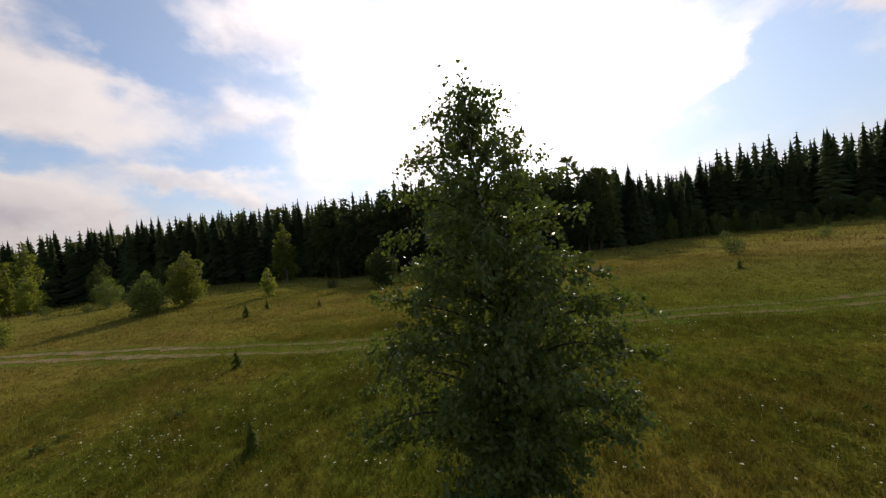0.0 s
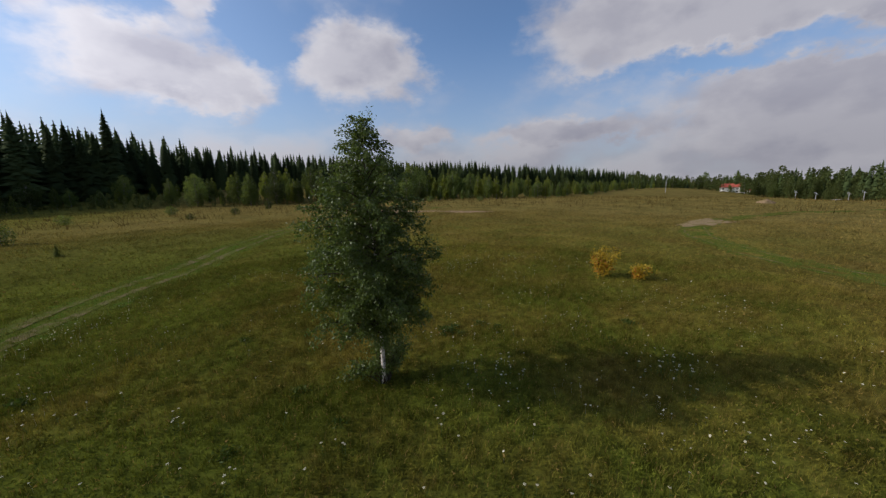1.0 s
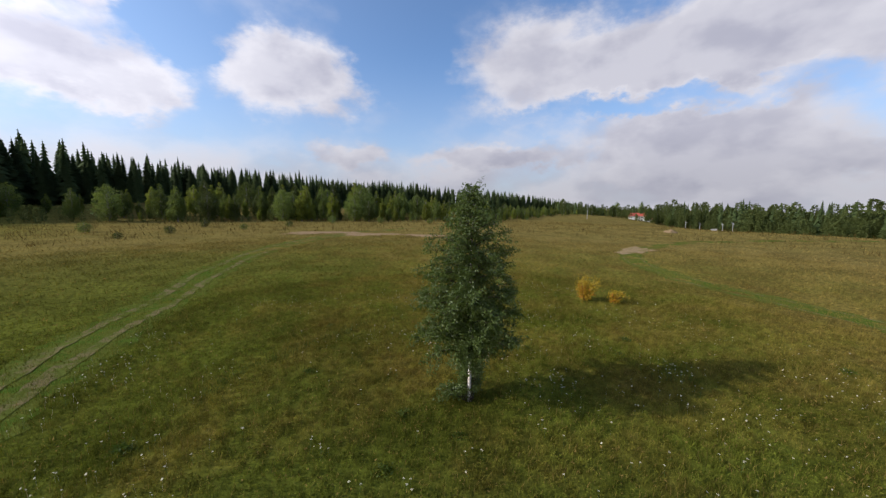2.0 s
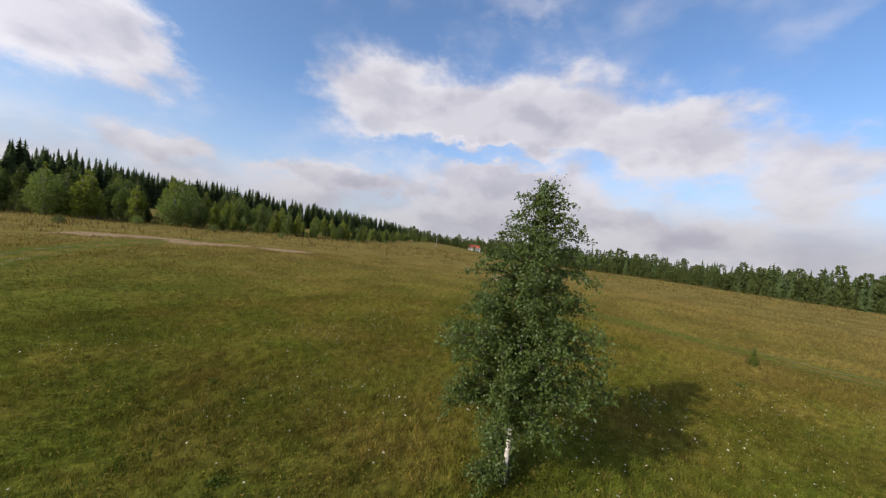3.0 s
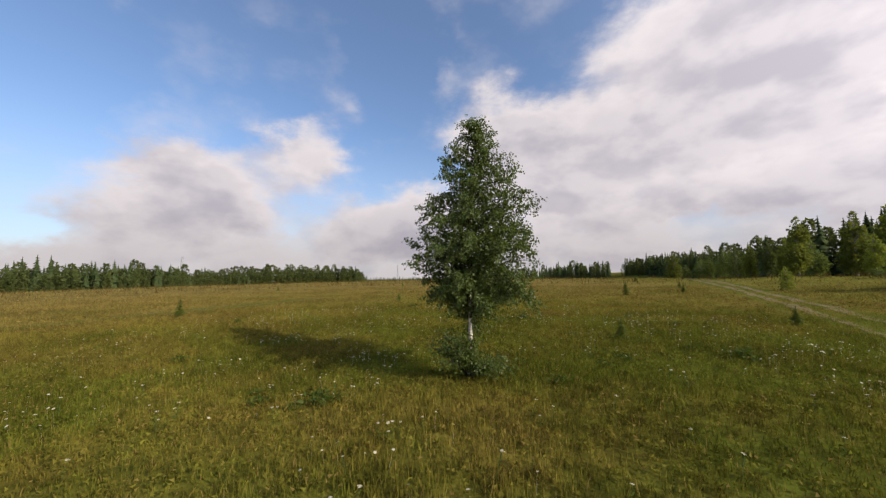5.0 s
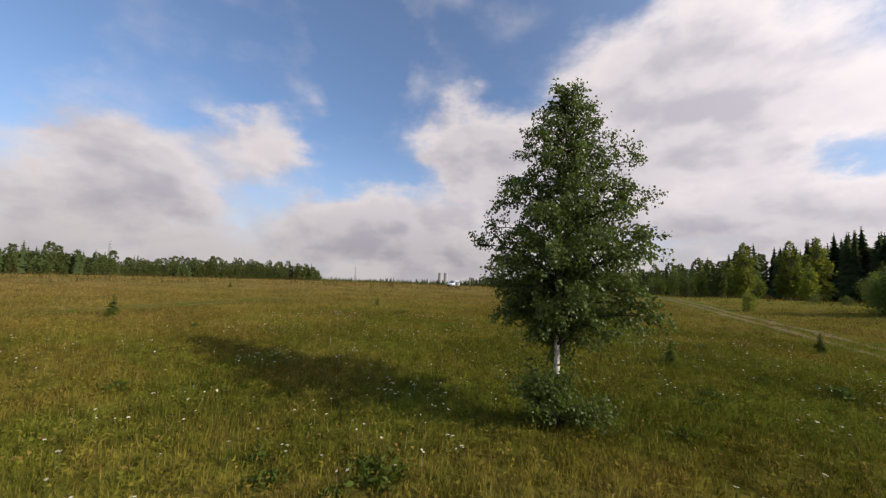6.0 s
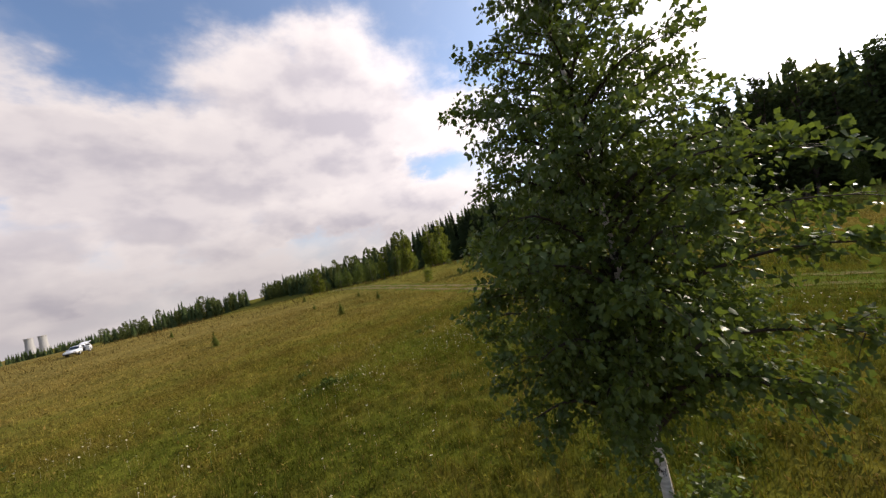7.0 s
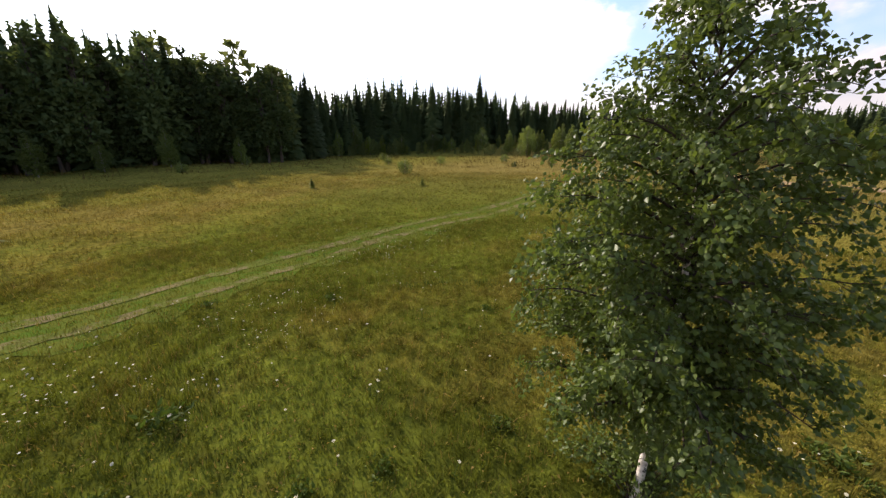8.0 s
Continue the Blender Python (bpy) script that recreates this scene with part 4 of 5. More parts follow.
def far_wood():
    """Trees deep in the wood and far off, joined."""
    r = np.random.RandomState(5)
    spots = []

    def belt(line, depth, gap, rows, share, size=1.0, ragged=0.1, thin=0.0):
        """Rows of trees behind a line, as tall as the wood stands there; depth is one row's step away from the meadow."""
        for k in range(rows):
            run = edge_run(line, gap)
            for (x, y), s in zip(run, np.linspace(0, 1, len(run))):
                lump = 1 + ragged * math.sin(19 * s + 1.7) * math.sin(47 * s + k)
                if r.uniform() < thin * (0.6 + math.sin(31 * s + 0.6)):
                    continue
                d = math.hypot(x, y)
                px, py = x * (1 + depth * k / d) + r.normal(0, gap * 0.4), y * (1 + depth * k / d) + r.normal(0, gap * 0.4)
                tall = float(stands(x, y)) * size * lump * (0.72 + 0.28 * r.uniform() ** 0.7)
                spots.append((px, py, tall, r.uniform() < share))

    belt([(x * 1.07, y * 1.07) for x, y in EAST_WOOD], 4, 2.3, 6, 0.8, 0.95)
    belt([(x * 1.04, y * 1.04) for x, y in SOUTH_WOOD], 5, 3.2, 5, 1.0)
    belt([(-200, -128), (-206, -110), (-212, -92), (-214, -70), (-212, -40), (-206, -5), (-196, 30), (-182, 66)], 5, 2.1, 6, 0.3, 1.14, 0.15)
    belt([(-204, -100), (-208, -84), (-208, -56), (-204, -20), (-198, 14), (-184, 50)], -3, 2.8, 2, 0.0, 0.72, 0.3)
    belt([(-180, 56), (-168, 92), (-154, 120), (-142, 148)], -2, 2.6, 1, 0.1, 0.7, 0.3)
    belt([(-184, 62), (-172, 96), (-158, 124), (-146, 150)], 5, 2.0, 6, 0.45, 1.16, 0.2)
    belt([(-168, 156), (-150, 182), (-128, 204), (-104, 222), (-84, 236)], 5, 2.3, 6, 0.1, 1.1, 0.2)
    belt([(-290, 700), (-200, 800), (-90, 860), (0, 880), (90, 800)], 14, 5, 4, 1.0, 1.0, 0.3, 0.05)
    belt([(30, 300), (56, 290), (78, 270), (96, 250)], 6, 2.6, 5, 0.5, 1.15, 0.3, 0.1)
    belt([(104, 240), (106, 215), (104, 190), (102, 165), (98, 140), (94, 118), (90, 100), (88, 86)], 5, 2.8, 5, 0.5, 1.1, 0.2)
    belt([(76, -84), (66, -106), (46, -120), (26, -116), (4, -110), (-24, -106), (-60, -94), (-88, -86), (-120, -98), (-170, -110)], -2, 2.6, 2, 0.0, 0.20, 0.4, 0.15)
    spots = np.array(spots)
    for name, pick in (("spruce_wood", spots[:, 3] > 0.5), ("leafy_wood", spots[:, 3] < 0.5)):
        p = spots[pick]
        if name == "leafy_wood":
            p[:, 2] *= r.uniform(0.65, 1.1, len(p))
        n = len(p)
        z = lie(p[:, 0], p[:, 1])
        if name == "spruce_wood":
            tiers, per = 19, 6
            k = np.tile(np.repeat(np.linspace(0.06, 0.985, tiers), per), (n, 1))
            a = r.uniform(0, 6.283, k.shape)
            rad = p[:, 2:3] * 0.19 * ((1 - k) ** 0.72 + 0.03) * r.uniform(0.65, 1.15, k.shape)
            foot = np.stack([p[:, 0:1] + 0 * k, p[:, 1:2] + 0 * k, z[:, None] + p[:, 2:3] * (k + 0.06)], -1)
            out = np.stack([np.cos(a), np.sin(a), np.where(k > 0.93, -0.5, -0.75)], -1) * rad[..., None]
            side = np.stack([-np.sin(a), np.cos(a), 0 * a], -1) * (rad * 0.5)[..., None]
            low = np.array([0, 0, -1.0]) * (rad * 0.35)[..., None]
            v = np.stack([foot - low, foot + out * 0.6 + side + low, foot + out, foot + out * 0.6 - side + low], -2).reshape(-1, 4, 3)
            base = np.stack([p[:, 0], p[:, 1], z], -1)
            up, slim = p[:, 2:3] * np.array([0, 0, 1.0]), p[:, 2:3] * 0.020
            for side in (np.array([1.0, 0, 0]), np.array([0, 1.0, 0])):
                v = np.concatenate([v, np.stack([base + up * 0.75, base + up * 0.92 + side * slim, base + up * 1.06, base + up * 0.92 - side * slim], 1)])
            b = np.arange(len(v))[:, None] * 4
            me = solid(name, v.reshape(-1, 3), np.concatenate([b + [0, 1, 2], b + [0, 2, 3]]), SPRUCE)
            label = "dense dark spruce forest stretching away behind the edge"
        else:
            per = 300
            # narrow crowns, widest low down, broken into lumps
            k, a = r.uniform(0.05, 1.0, (n, per)), r.uniform(0, 6.283, (n, per))
            slim = r.uniform(0.13, 0.22, (n, 1))
            rad = slim * np.minimum(1.0, 2.0 * k**0.5 * (1.03 - k) ** 0.7) * np.sqrt(r.uniform(0.15, 1.0, (n, per)))
            rad = rad * (1 + 0.28 * np.sin(3 * a + 17 * k + 40 * slim)) * p[:, 2:3]
            at = np.stack([p[:, 0:1] + rad * np.cos(a), p[:, 1:2] + rad * np.sin(a), z[:, None] + p[:, 2:3] * k], -1)
            d = np.stack([np.cos(a), np.sin(a), 0.4 + 0 * a], -1)
            v, f = leaves(at.reshape(-1, 3), d.reshape(-1, 3), np.repeat(p[:, 2] * 0.066, per), 1.05, folded=False)
            me = solid(name, v, f, FAR_LEAF)
            label = "mixed green woods along the far side of the meadow"
        tagged(new(name, me), label, "forest", kind="stuff")


far_wood()


# ---- small growth in the meadow ----
SAPLING = tree_kind("spruce_sapling", spruce_meshes(1.0, 0.40, 14, 9, 71, YOUNG_SPRUCE, 0.11, 0.9), "knee-high young spruce growing in the grass", "sapling", "young spruces")
for x, y, tall in ((5.6, 4.85, 0.9), (14.1, 7.8, 0.95), (14.8, 26.8, 1.35), (6.5, 33.2, 1.25), (21.6, 29.4, 1.15), (-7.3, 23, 1.0), (-17.0, 9.35, 1.05), (27.4, -1.7, 1.9),
                   (-13, 50, 1.1), (31.7, 12.4, 1.4), (33, 6, 0.9), (27, 40, 1.1), (20.4, 40.9, 1.0), (31.5, 63, 1.4), (10, 62, 1.1), (-30, 40, 1.1), (28, -24, 1.2), (36, 11.6, 1.0), (17.4, -29, 1.0)):
    SAPLING(x, y, tall, rng.uniform(0, 6.28))
SHRUB = tree_kind("shrub", broadleaf_meshes(1.6, 1.7, 900, 0.11, 61, BROADLEAF, 0.03, 1.1), "low dark green shrub in the meadow", "shrub", "low shrubs")
for x, y, tall in ((25.5, -40, 1.8), (29.5, -46, 1.1), (14, -62, 1.0), (8, -70, 1.3), (30, -64, 1.5), (-4, -74, 1.2), (38, -56, 1.2), (2, -84, 1.7), (-14, -78, 1.4), (20, -80, 1.6), (48, -70, 1.5), (55, 44, 1.2), (50, 36, 1.1), (56, 26, 1.2),
                   (52, 6, 1.2), (-52, -74, 1.4), (-66, -82, 1.6), (-86, -88, 1.5), (-110, -84, 1.4), (60, 60, 1.3), (58, -8, 1.2), (56, -28, 1.3), (60, -42, 1.4), (-40, -82, 1.6), (-28, -88, 1.7)):
    SHRUB(x, y, tall / 1.6 * 1.2, rng.uniform(0, 6.28))


def autumn_bush(x, y, tall, wide, count, seed):
    r = np.random.RandomState(seed)
    root = thing("autumn_bush", pose(x, y, float(lie(x, y))), "small bush turned orange and gold in the meadow", "bush", "autumn bushes")
    stalks, at, way = [], [], []
    for i in range(16):
        a = r.uniform(0, 6.283)
        tip = np.array([0.5 * wide * r.uniform(0.2, 0.9) * math.cos(a), 0.5 * wide * r.uniform(0.2, 0.9) * math.sin(a), tall * r.uniform(0.6, 1.0)])
        u = np.linspace(0, 1, 5)[:, None]
        line = tip * u * np.array([1, 1, 0.8]) + np.array([0, 0, 0.2 * tall]) * u * (2 - u)
        stalks.append(tube(line, 0.016 * (1 - 0.8 * u[:, 0]), 4))
        n = count // 16
        d = r.uniform(0.2, 1.0, n)
        at.append(np.stack([np.interp(d, u[:, 0], line[:, c]) for c in range(3)], -1) + r.normal(0, 0.15 * wide / 2, (n, 3)))
        way.append(r.normal(0, 0.5, (n, 3)))
    v, f = joined(stalks)
    part("stem", solid("stem", v, f, TWIG), root, "thin brown forking stem")
    at, way = np.concatenate(at), np.concatenate(way)
    at[:, 2] = np.clip(at[:, 2], 0.08, None)
    side = at @ np.array([0.75, 0.1, -0.35]) + r.normal(0, 0.25, len(at))
    for name, pick, mat, label in (("gold_leaves", side <= 0.15, GOLD, "golden yellow leaves"), ("orange_leaves", side > 0.15, AUTUMN, "orange-red leaves")):
        v, f = leaves(at[pick], way[pick], r.uniform(0.07, 0.12, pick.sum()), 0.75)
        part(name, solid(name, v, f, mat), root, label)


autumn_bush(-13.1, -3.5, 1.6, 1.9, 1900, 81)
autumn_bush(-13.9, -2.0, 0.85, 1.3, 700, 82)


def weed(seed):
    """A clump of broad dark leaves."""
    r = np.random.RandomState(seed)
    n = 90
    a = r.uniform(0, 6.283, n)
    at = np.stack([0.22 * r.normal(0, 1, n), 0.22 * r.normal(0, 1, n), r.uniform(0.0, 0.32, n)], -1)
    v, f = leaves(at, np.stack([np.cos(a), np.sin(a), r.uniform(0.2, 1.0, n)], -1), r.uniform(0.14, 0.26, n), 0.42, 0.3)
    return solid("foliage", v, f, WEED)


WEEDS = [weed(91), weed(92)]
made = {}
spots = [(7.7, 1.75, 1.0), (2.65, 10.1, 1.0), (2.1, -0.5, 0.5), (3.6, 1.0, 0.5), (-3.1, -1.9, 0.7), (4.5, 1.8, 0.5), (-4.6, 16.3, 0.8), (8.4, -3.5, 0.6), (-4.78, -1.44, 0.40), (-4.34, -1.98, 0.50), (-3.27, -1.53, 0.43), (-2.90, -2.05, 0.54), (-2.72, -1.75, 0.36), (-3.47, -2.23, 0.36)]
spots += [(rng.uniform(-16, 16), rng.uniform(-14, 16), rng.uniform(0.35, 0.6)) for _ in range(16)]
for i, (x, y, size) in enumerate(spots):
    k = i % 2
    if math.hypot(x, y) < 1.0 or abs(x - 13.6) < 1.6:
        continue
    m = pose(x, y, float(lie(x, y)) - 0.02, 0, 0, rng.uniform(0, 360))
    if k not in made:
        made[k] = thing("weed_clump", m, "dark green broad-leaved weed clump in the grass", "weed", "weed clumps")
        size *= 0.8
        made[k].scale = (size,) * 3
        part("foliage", WEEDS[k], made[k])
    else:
        ob = copy_thing(made[k], m)
        ob.scale = (size,) * 3


def flower(seed):
    """A white-headed meadow flower: stalk, a few leaves and a flat head of small blooms."""
    r = np.random.RandomState(seed)
    tall = r.uniform(0.40, 0.56)
    bend = r.normal(0, 0.05, 2)
    v, f = tube([(0, 0, -0.02), (bend[0] * 0.4, bend[1] * 0.4, tall * 0.5), (bend[0], bend[1], tall)], [0.0045, 0.004, 0.003], 4)
    stalk = solid("stalk", v, f, STEM)
    n = 15
    d = unit(r.normal(0, 1, (n, 2))) * np.sqrt(r.uniform(0, 1, (n, 1))) * 0.040
    mid = np.stack([bend[0] + d[:, 0], bend[1] + d[:, 1], tall + 0.012 - 6 * (d**2).sum(1) + r.normal(0, 0.003, n)], -1)
    a = np.arange(6) * np.pi / 3
    ring = mid[:, None] + np.stack([0.0125 * np.cos(a), 0.0125 * np.sin(a), 0 * a - 0.003], -1)[None]
    v = np.concatenate([mid[:, None] + [0, 0, 0.003], ring], 1).reshape(-1, 3)
    b = np.arange(n)[:, None] * 7
    f = np.concatenate([b + [0, 1 + j, 1 + (j + 1) % 6] for j in range(6)])
    head = solid("flower_head", v, f, PETAL)
    at = np.stack([bend[0] * 0.3 + 0 * np.arange(7.0), bend[1] * 0.3 + 0 * np.arange(7.0), np.linspace(0.05, tall * 0.7, 7)], -1)
    v, f = leaves(at, r.normal(0, 0.6, (7, 3)) + [0, 0, 0.4], 0.11, 0.28)
    return stalk, head, solid("foliage", v, f, WEED)


FLOWERS = [flower(101 + i) for i in range(4)]
made = {}
spots = [(-6.9 + rng.normal(0, 0.6), 3.4 + rng.normal(0, 0.5)) for _ in range(30)]
spots += [(-3.0 + rng.normal(0, 0.3), 1.15 + rng.normal(0, 0.25)) for _ in range(12)]
spots += [(-2.6 + rng.normal(0, 0.35), 1.0 + rng.normal(0, 0.3)) for _ in range(9)]
for x, y in ((1.46, 2.13), (3.35, 1.83), (4.45, -0.13), (-1.2, -3.47), (-1.55, -4.66), (-5.15, -3.4), (1.36, -2.7), (7.4, 2.85), (4.8, -0.6), (6.5, -1.7), (-0.6, 2.5), (4.1, 1.9), (3.9, 2.8), (0.7, 3.8), (-1.0, 4.6),
             (-1.7, 5.0), (7.3, 1.8), (-3.3, 6.0), (-5.4, -2.9), (-3.6, -2.8), (-1.9, -1.5), (-7, -2.2), (4.4, 1.3), (3.5, 1.5)):
    spots += [(x + rng.normal(0, 0.16), y + rng.normal(0, 0.16)) for _ in range(rng.randint(1, 4))]
while len(spots) < 290:
    a, d = rng.uniform(0, 6.283), 14.5 * math.sqrt(rng.uniform(0.01, 1))
    x, y = d * math.cos(a), d * math.sin(a)
    if math.sin(0.9 * x + 1.0) * math.sin(0.8 * y + 0.4 * x) > -0.15 and abs(x - 13.6) > 1.5:
        spots.append((x, y))
for i, (x, y) in enumerate(spots):
    k = i % 4
    size = rng.uniform(0.5, 0.78)
    m = pose(x, y, float(lie(x, y)), rng.normal(0, 6), rng.normal(0, 6), rng.uniform(0, 360))
    if k not in made:
        made[k] = thing("meadow_flower", m, "white flat-headed meadow flower on a thin stalk", "flower", "white meadow flowers")
        made[k].scale = (size,) * 3
        part("stalk", FLOWERS[k][0], made[k])
        part("flower_head", FLOWERS[k][1], made[k], "flat head of white blooms")
        part("foliage", FLOWERS[k][2], made[k])
    else:
        ob = copy_thing(made[k], m)
        ob.scale = (size,) * 3


# ---- far things ----
PAINT = plain("white_car_paint", (0.80, 0.80, 0.80), 0.25, 0.5, 0.0, 0.04)
GLASS = plain("dark_glass", (0.02, 0.025, 0.03), 0.08, 0.8, 0.0, 0.05)
RUBBER = plain("tyre_rubber", (0.02, 0.02, 0.02), 0.85, 0.2)
METAL = plain("grey_metal", (0.42, 0.43, 0.44), 0.45, 0.5, 0.6, 0.15, 2.0)
LAMP = plain("lamp_glass", (0.75, 0.75, 0.72), 0.15, 0.6, 0.0, 0.03)
RED = plain("red_tail_lamp", (0.45, 0.02, 0.02), 0.25, 0.5)
TRIM = plain("dark_interior", (0.03, 0.03, 0.03), 0.8, 0.2)
WALL = plain("white_render", (0.74, 0.71, 0.66), 0.8, 0.2, 0.0, 0.1, 0.7)
ROOF = plain("red_roof_sheet", (0.40, 0.09, 0.055), 0.6, 0.3, 0.0, 0.12, 0.8)
CONCRETE = plain("concrete", (0.36, 0.35, 0.34), 0.85, 0.2, 0.0, 0.15, 0.4)
WEATHERED = plain("weathered_board", (0.40, 0.36, 0.30), 0.85, 0.2, 0.0, 0.2, 2.0)


def profile(name, outline, width, mat, bevel=0.05, taper=0.0):
    """A side outline (x, z) drawn out across y, with softened edges; the top narrows by taper."""
    bm = bmesh.new()
    top = max(z for _, z in outline)
    rows = []
    for s in (-1, 1):
        rows.append([bm.verts.new((x, s * width / 2 * (1 - taper * max(0.0, z / top - 0.45)), z)) for x, z in outline])
    n = len(outline)
    bm.faces.new(rows[0])
    bm.faces.new(rows[1][::-1])
    for i in range(n):
        bm.faces.new((rows[0][i], rows[1][i], rows[1][(i + 1) % n], rows[0][(i + 1) % n]))
    bmesh.ops.bevel(bm, geom=bm.edges[:], offset=bevel, segments=2, affect="EDGES")
    return from_bm(name, bm, mat, True)


def slab(name, sx, sy, sz, mat, bevel=0.01):
    bm = bmesh.new()
    box(bm, sx, sy, sz, Matrix())
    bmesh.ops.bevel(bm, geom=bm.edges[:], offset=bevel, segments=1, affect="EDGES")
    return from_bm(name, bm, mat)


def drum(name, r1, r2, deep, mat, segs=20):
    bm = bmesh.new()
    bmesh.ops.create_cone(bm, segments=segs, radius1=r1, radius2=r2, depth=deep, cap_ends=True)
    return from_bm(name, bm, mat)


def car(x, y, turn):
    root = thing("car", pose(x, y, float(lie(x, y)) + 0.02, 0, 0, turn), "white estate car parked in grass, door and tailgate open", "car")
    root.scale = (1.05, 1.05, 1.05)
    body = part("body", profile("body", [(2.05, 0.32), (2.15, 0.55), (2.08, 0.78), (1.15, 0.95), (-2.05, 1.0), (-2.12, 0.60), (-2.05, 0.32)], 1.70, PAINT, 0.06), root)
    part("cabin", profile("cabin", [(1.10, 0.93), (0.35, 1.42), (-1.75, 1.45), (-2.05, 0.97)], 1.60, PAINT, 0.05, 0.22), body, "white roof and pillars")
    part("windscreen", slab("windscreen", 0.02, 1.22, 0.66, GLASS), root, "dark windscreen", pose(0.76, 0, 1.20, 0, -57, 0))
    part("rear_window", slab("rear_window", 0.02, 1.10, 0.38, TRIM), root, "dark open boot", pose(-2.02, 0, 1.18, 0, 32, 0))
    for s in (-1, 1):
        part("side_window", slab("side_window", 0.78, 0.02, 0.34, GLASS), root, "dark side window", pose(0.12, s * 0.775, 1.20, s * 9, 0, 0))
        part("side_window", slab("side_window", 1.15, 0.02, 0.34, GLASS), root, "dark side window", pose(-1.05, s * 0.775, 1.20, s * 9, 0, 0))
        part("headlight", slab("headlight", 0.06, 0.36, 0.15, LAMP, 0.02), root, "clear headlight", pose(2.12, s * 0.62, 0.68))
        part("tail_light", slab("tail_light", 0.06, 0.14, 0.36, RED, 0.02), root, "red tail light", pose(-2.12, s * 0.74, 0.78))
        part("mirror", slab("mirror", 0.12, 0.20, 0.13, PAINT, 0.03), root, "", pose(0.78, s * 0.92, 1.03))
        for wx in (1.32, -1.34):
            wheel = part("wheel", drum("tyre", 0.32, 0.32, 0.20, RUBBER, 24), root, "black tyre on a steel rim", pose(wx, s * 0.76, 0.32, 90, 0, 0))
            part("rim", drum("rim", 0.20, 0.17, 0.03, METAL, 16), wheel, "grey steel rim", pose(0, 0, s * -0.112))
    part("doorway", slab("doorway", 0.92, 0.02, 0.62, TRIM), root, "dark opening behind the open door", pose(0.15, 0.862, 0.70))
    part("door", slab("door", 1.0, 0.06, 0.66, PAINT, 0.02), root, "open white front door", pose(0.32, 1.28, 0.68, 0, 0, 62))
    part("tailgate", slab("tailgate", 0.85, 1.28, 0.06, PAINT, 0.02), root, "raised white tailgate", pose(-2.12, 0, 1.60, 0, 14, 0))
    part("bumper", slab("bumper", 0.12, 1.66, 0.18, TRIM, 0.04), root, "dark bumper", pose(2.14, 0, 0.42))
    part("bumper", slab("bumper", 0.12, 1.66, 0.18, TRIM, 0.04), root, "dark bumper", pose(-2.12, 0, 0.42))


car(2.5, 86, 240)


def gable_roof(name, sx, sy, rise, mat):
    bm = bmesh.new()
    k = [bm.verts.new(p) for p in ((-sx / 2, -sy / 2, 0), (sx / 2, -sy / 2, 0), (sx / 2, sy / 2, 0), (-sx / 2, sy / 2, 0), (-sx / 2 + rise * 0.5, 0, rise), (sx / 2 - rise * 0.5, 0, rise))]
    for q in ((0, 1, 5, 4), (2, 3, 4, 5), (1, 2, 5), (3, 0, 4), (3, 2, 1, 0)):
        bm.faces.new([k[i] for i in q])
    return from_bm(name, bm, mat)


def house(x, y, turn):
    root = thing("house", pose(x, y, float(lie(x, y)) - 1.0, 0, 0, turn), "white rendered house with red roofs among trees", "house")
    part("wall", slab("wall", 13, 9, 6.2, WALL, 0.03), root, "white rendered wall", pose(0, 0, 3.1))
    roof = part("roof", gable_roof("roof", 14.6, 10.6, 3.4, ROOF), root, "red hipped roof", pose(0, 0, 6.2))
    part("chimney", slab("chimney", 0.9, 0.9, 2.0, CONCRETE), roof, "grey chimney", pose(2.5, 0.8, 3.2))
    part("wall", slab("wall", 5, 7, 3.0, WALL, 0.03), root, "white rendered wing", pose(8.9, 1.0, 1.5))
    part("roof", gable_roof("roof", 5.6, 8.4, 1.8, ROOF), root, "red roof of the wing", pose(9.6, 1.0, 3.004))
    for wx, wz in ((-4.3, 1.9), (0, 1.9), (4.3, 1.9), (-4.3, 4.6), (0, 4.6), (4.3, 4.6), (9, 1.6)):
        win = part("window", slab("window", 1.5, 0.12, 1.5, WEATHERED), root, "dark window", pose(wx, -4.52 if wx < 8 else -2.52, wz))
        part("pane", slab("pane", 1.25, 0.04, 1.25, GLASS), win, "dark pane", pose(0, -0.065, 0))
    part("door", slab("door", 1.1, 0.12, 2.1, WEATHERED), root, "wooden front door", pose(2.2, -4.52, 1.05))
    root.scale = (0.66, 0.66, 0.52)


house(-212, -82, 108)


def utility_pole(x, y, tall, turn):
    root = thing("utility_pole", pose(x, y, float(lie(x, y)), 0, 0, turn), "pale concrete utility pole at the edge of the woods", "utility pole", "utility poles")
    part("pole", drum("pole", 0.13, 0.09, tall, CONCRETE, 10), root, "", pose(0, 0, tall / 2 - 0.2))
    part("crossarm", slab("crossarm", 1.2, 0.10, 0.10, CONCRETE), root, "", pose(0, 0, tall - 0.7))
    part("lamp_head", slab("lamp_head", 0.6, 0.2, 0.1, METAL, 0.04), root, "grey lamp head", pose(0.5, 0, tall - 0.15, 0, -12, 0))


for az, d, tall in ((-99.6, 190, 5.0), (-100.7, 194, 4.6), (-103.2, 196, 4.4), (-104.8, 192, 4.8), (-118.0, 188, 5.0)):
    utility_pole(d * math.sin(radians(az)), d * math.cos(radians(az)), tall, az)


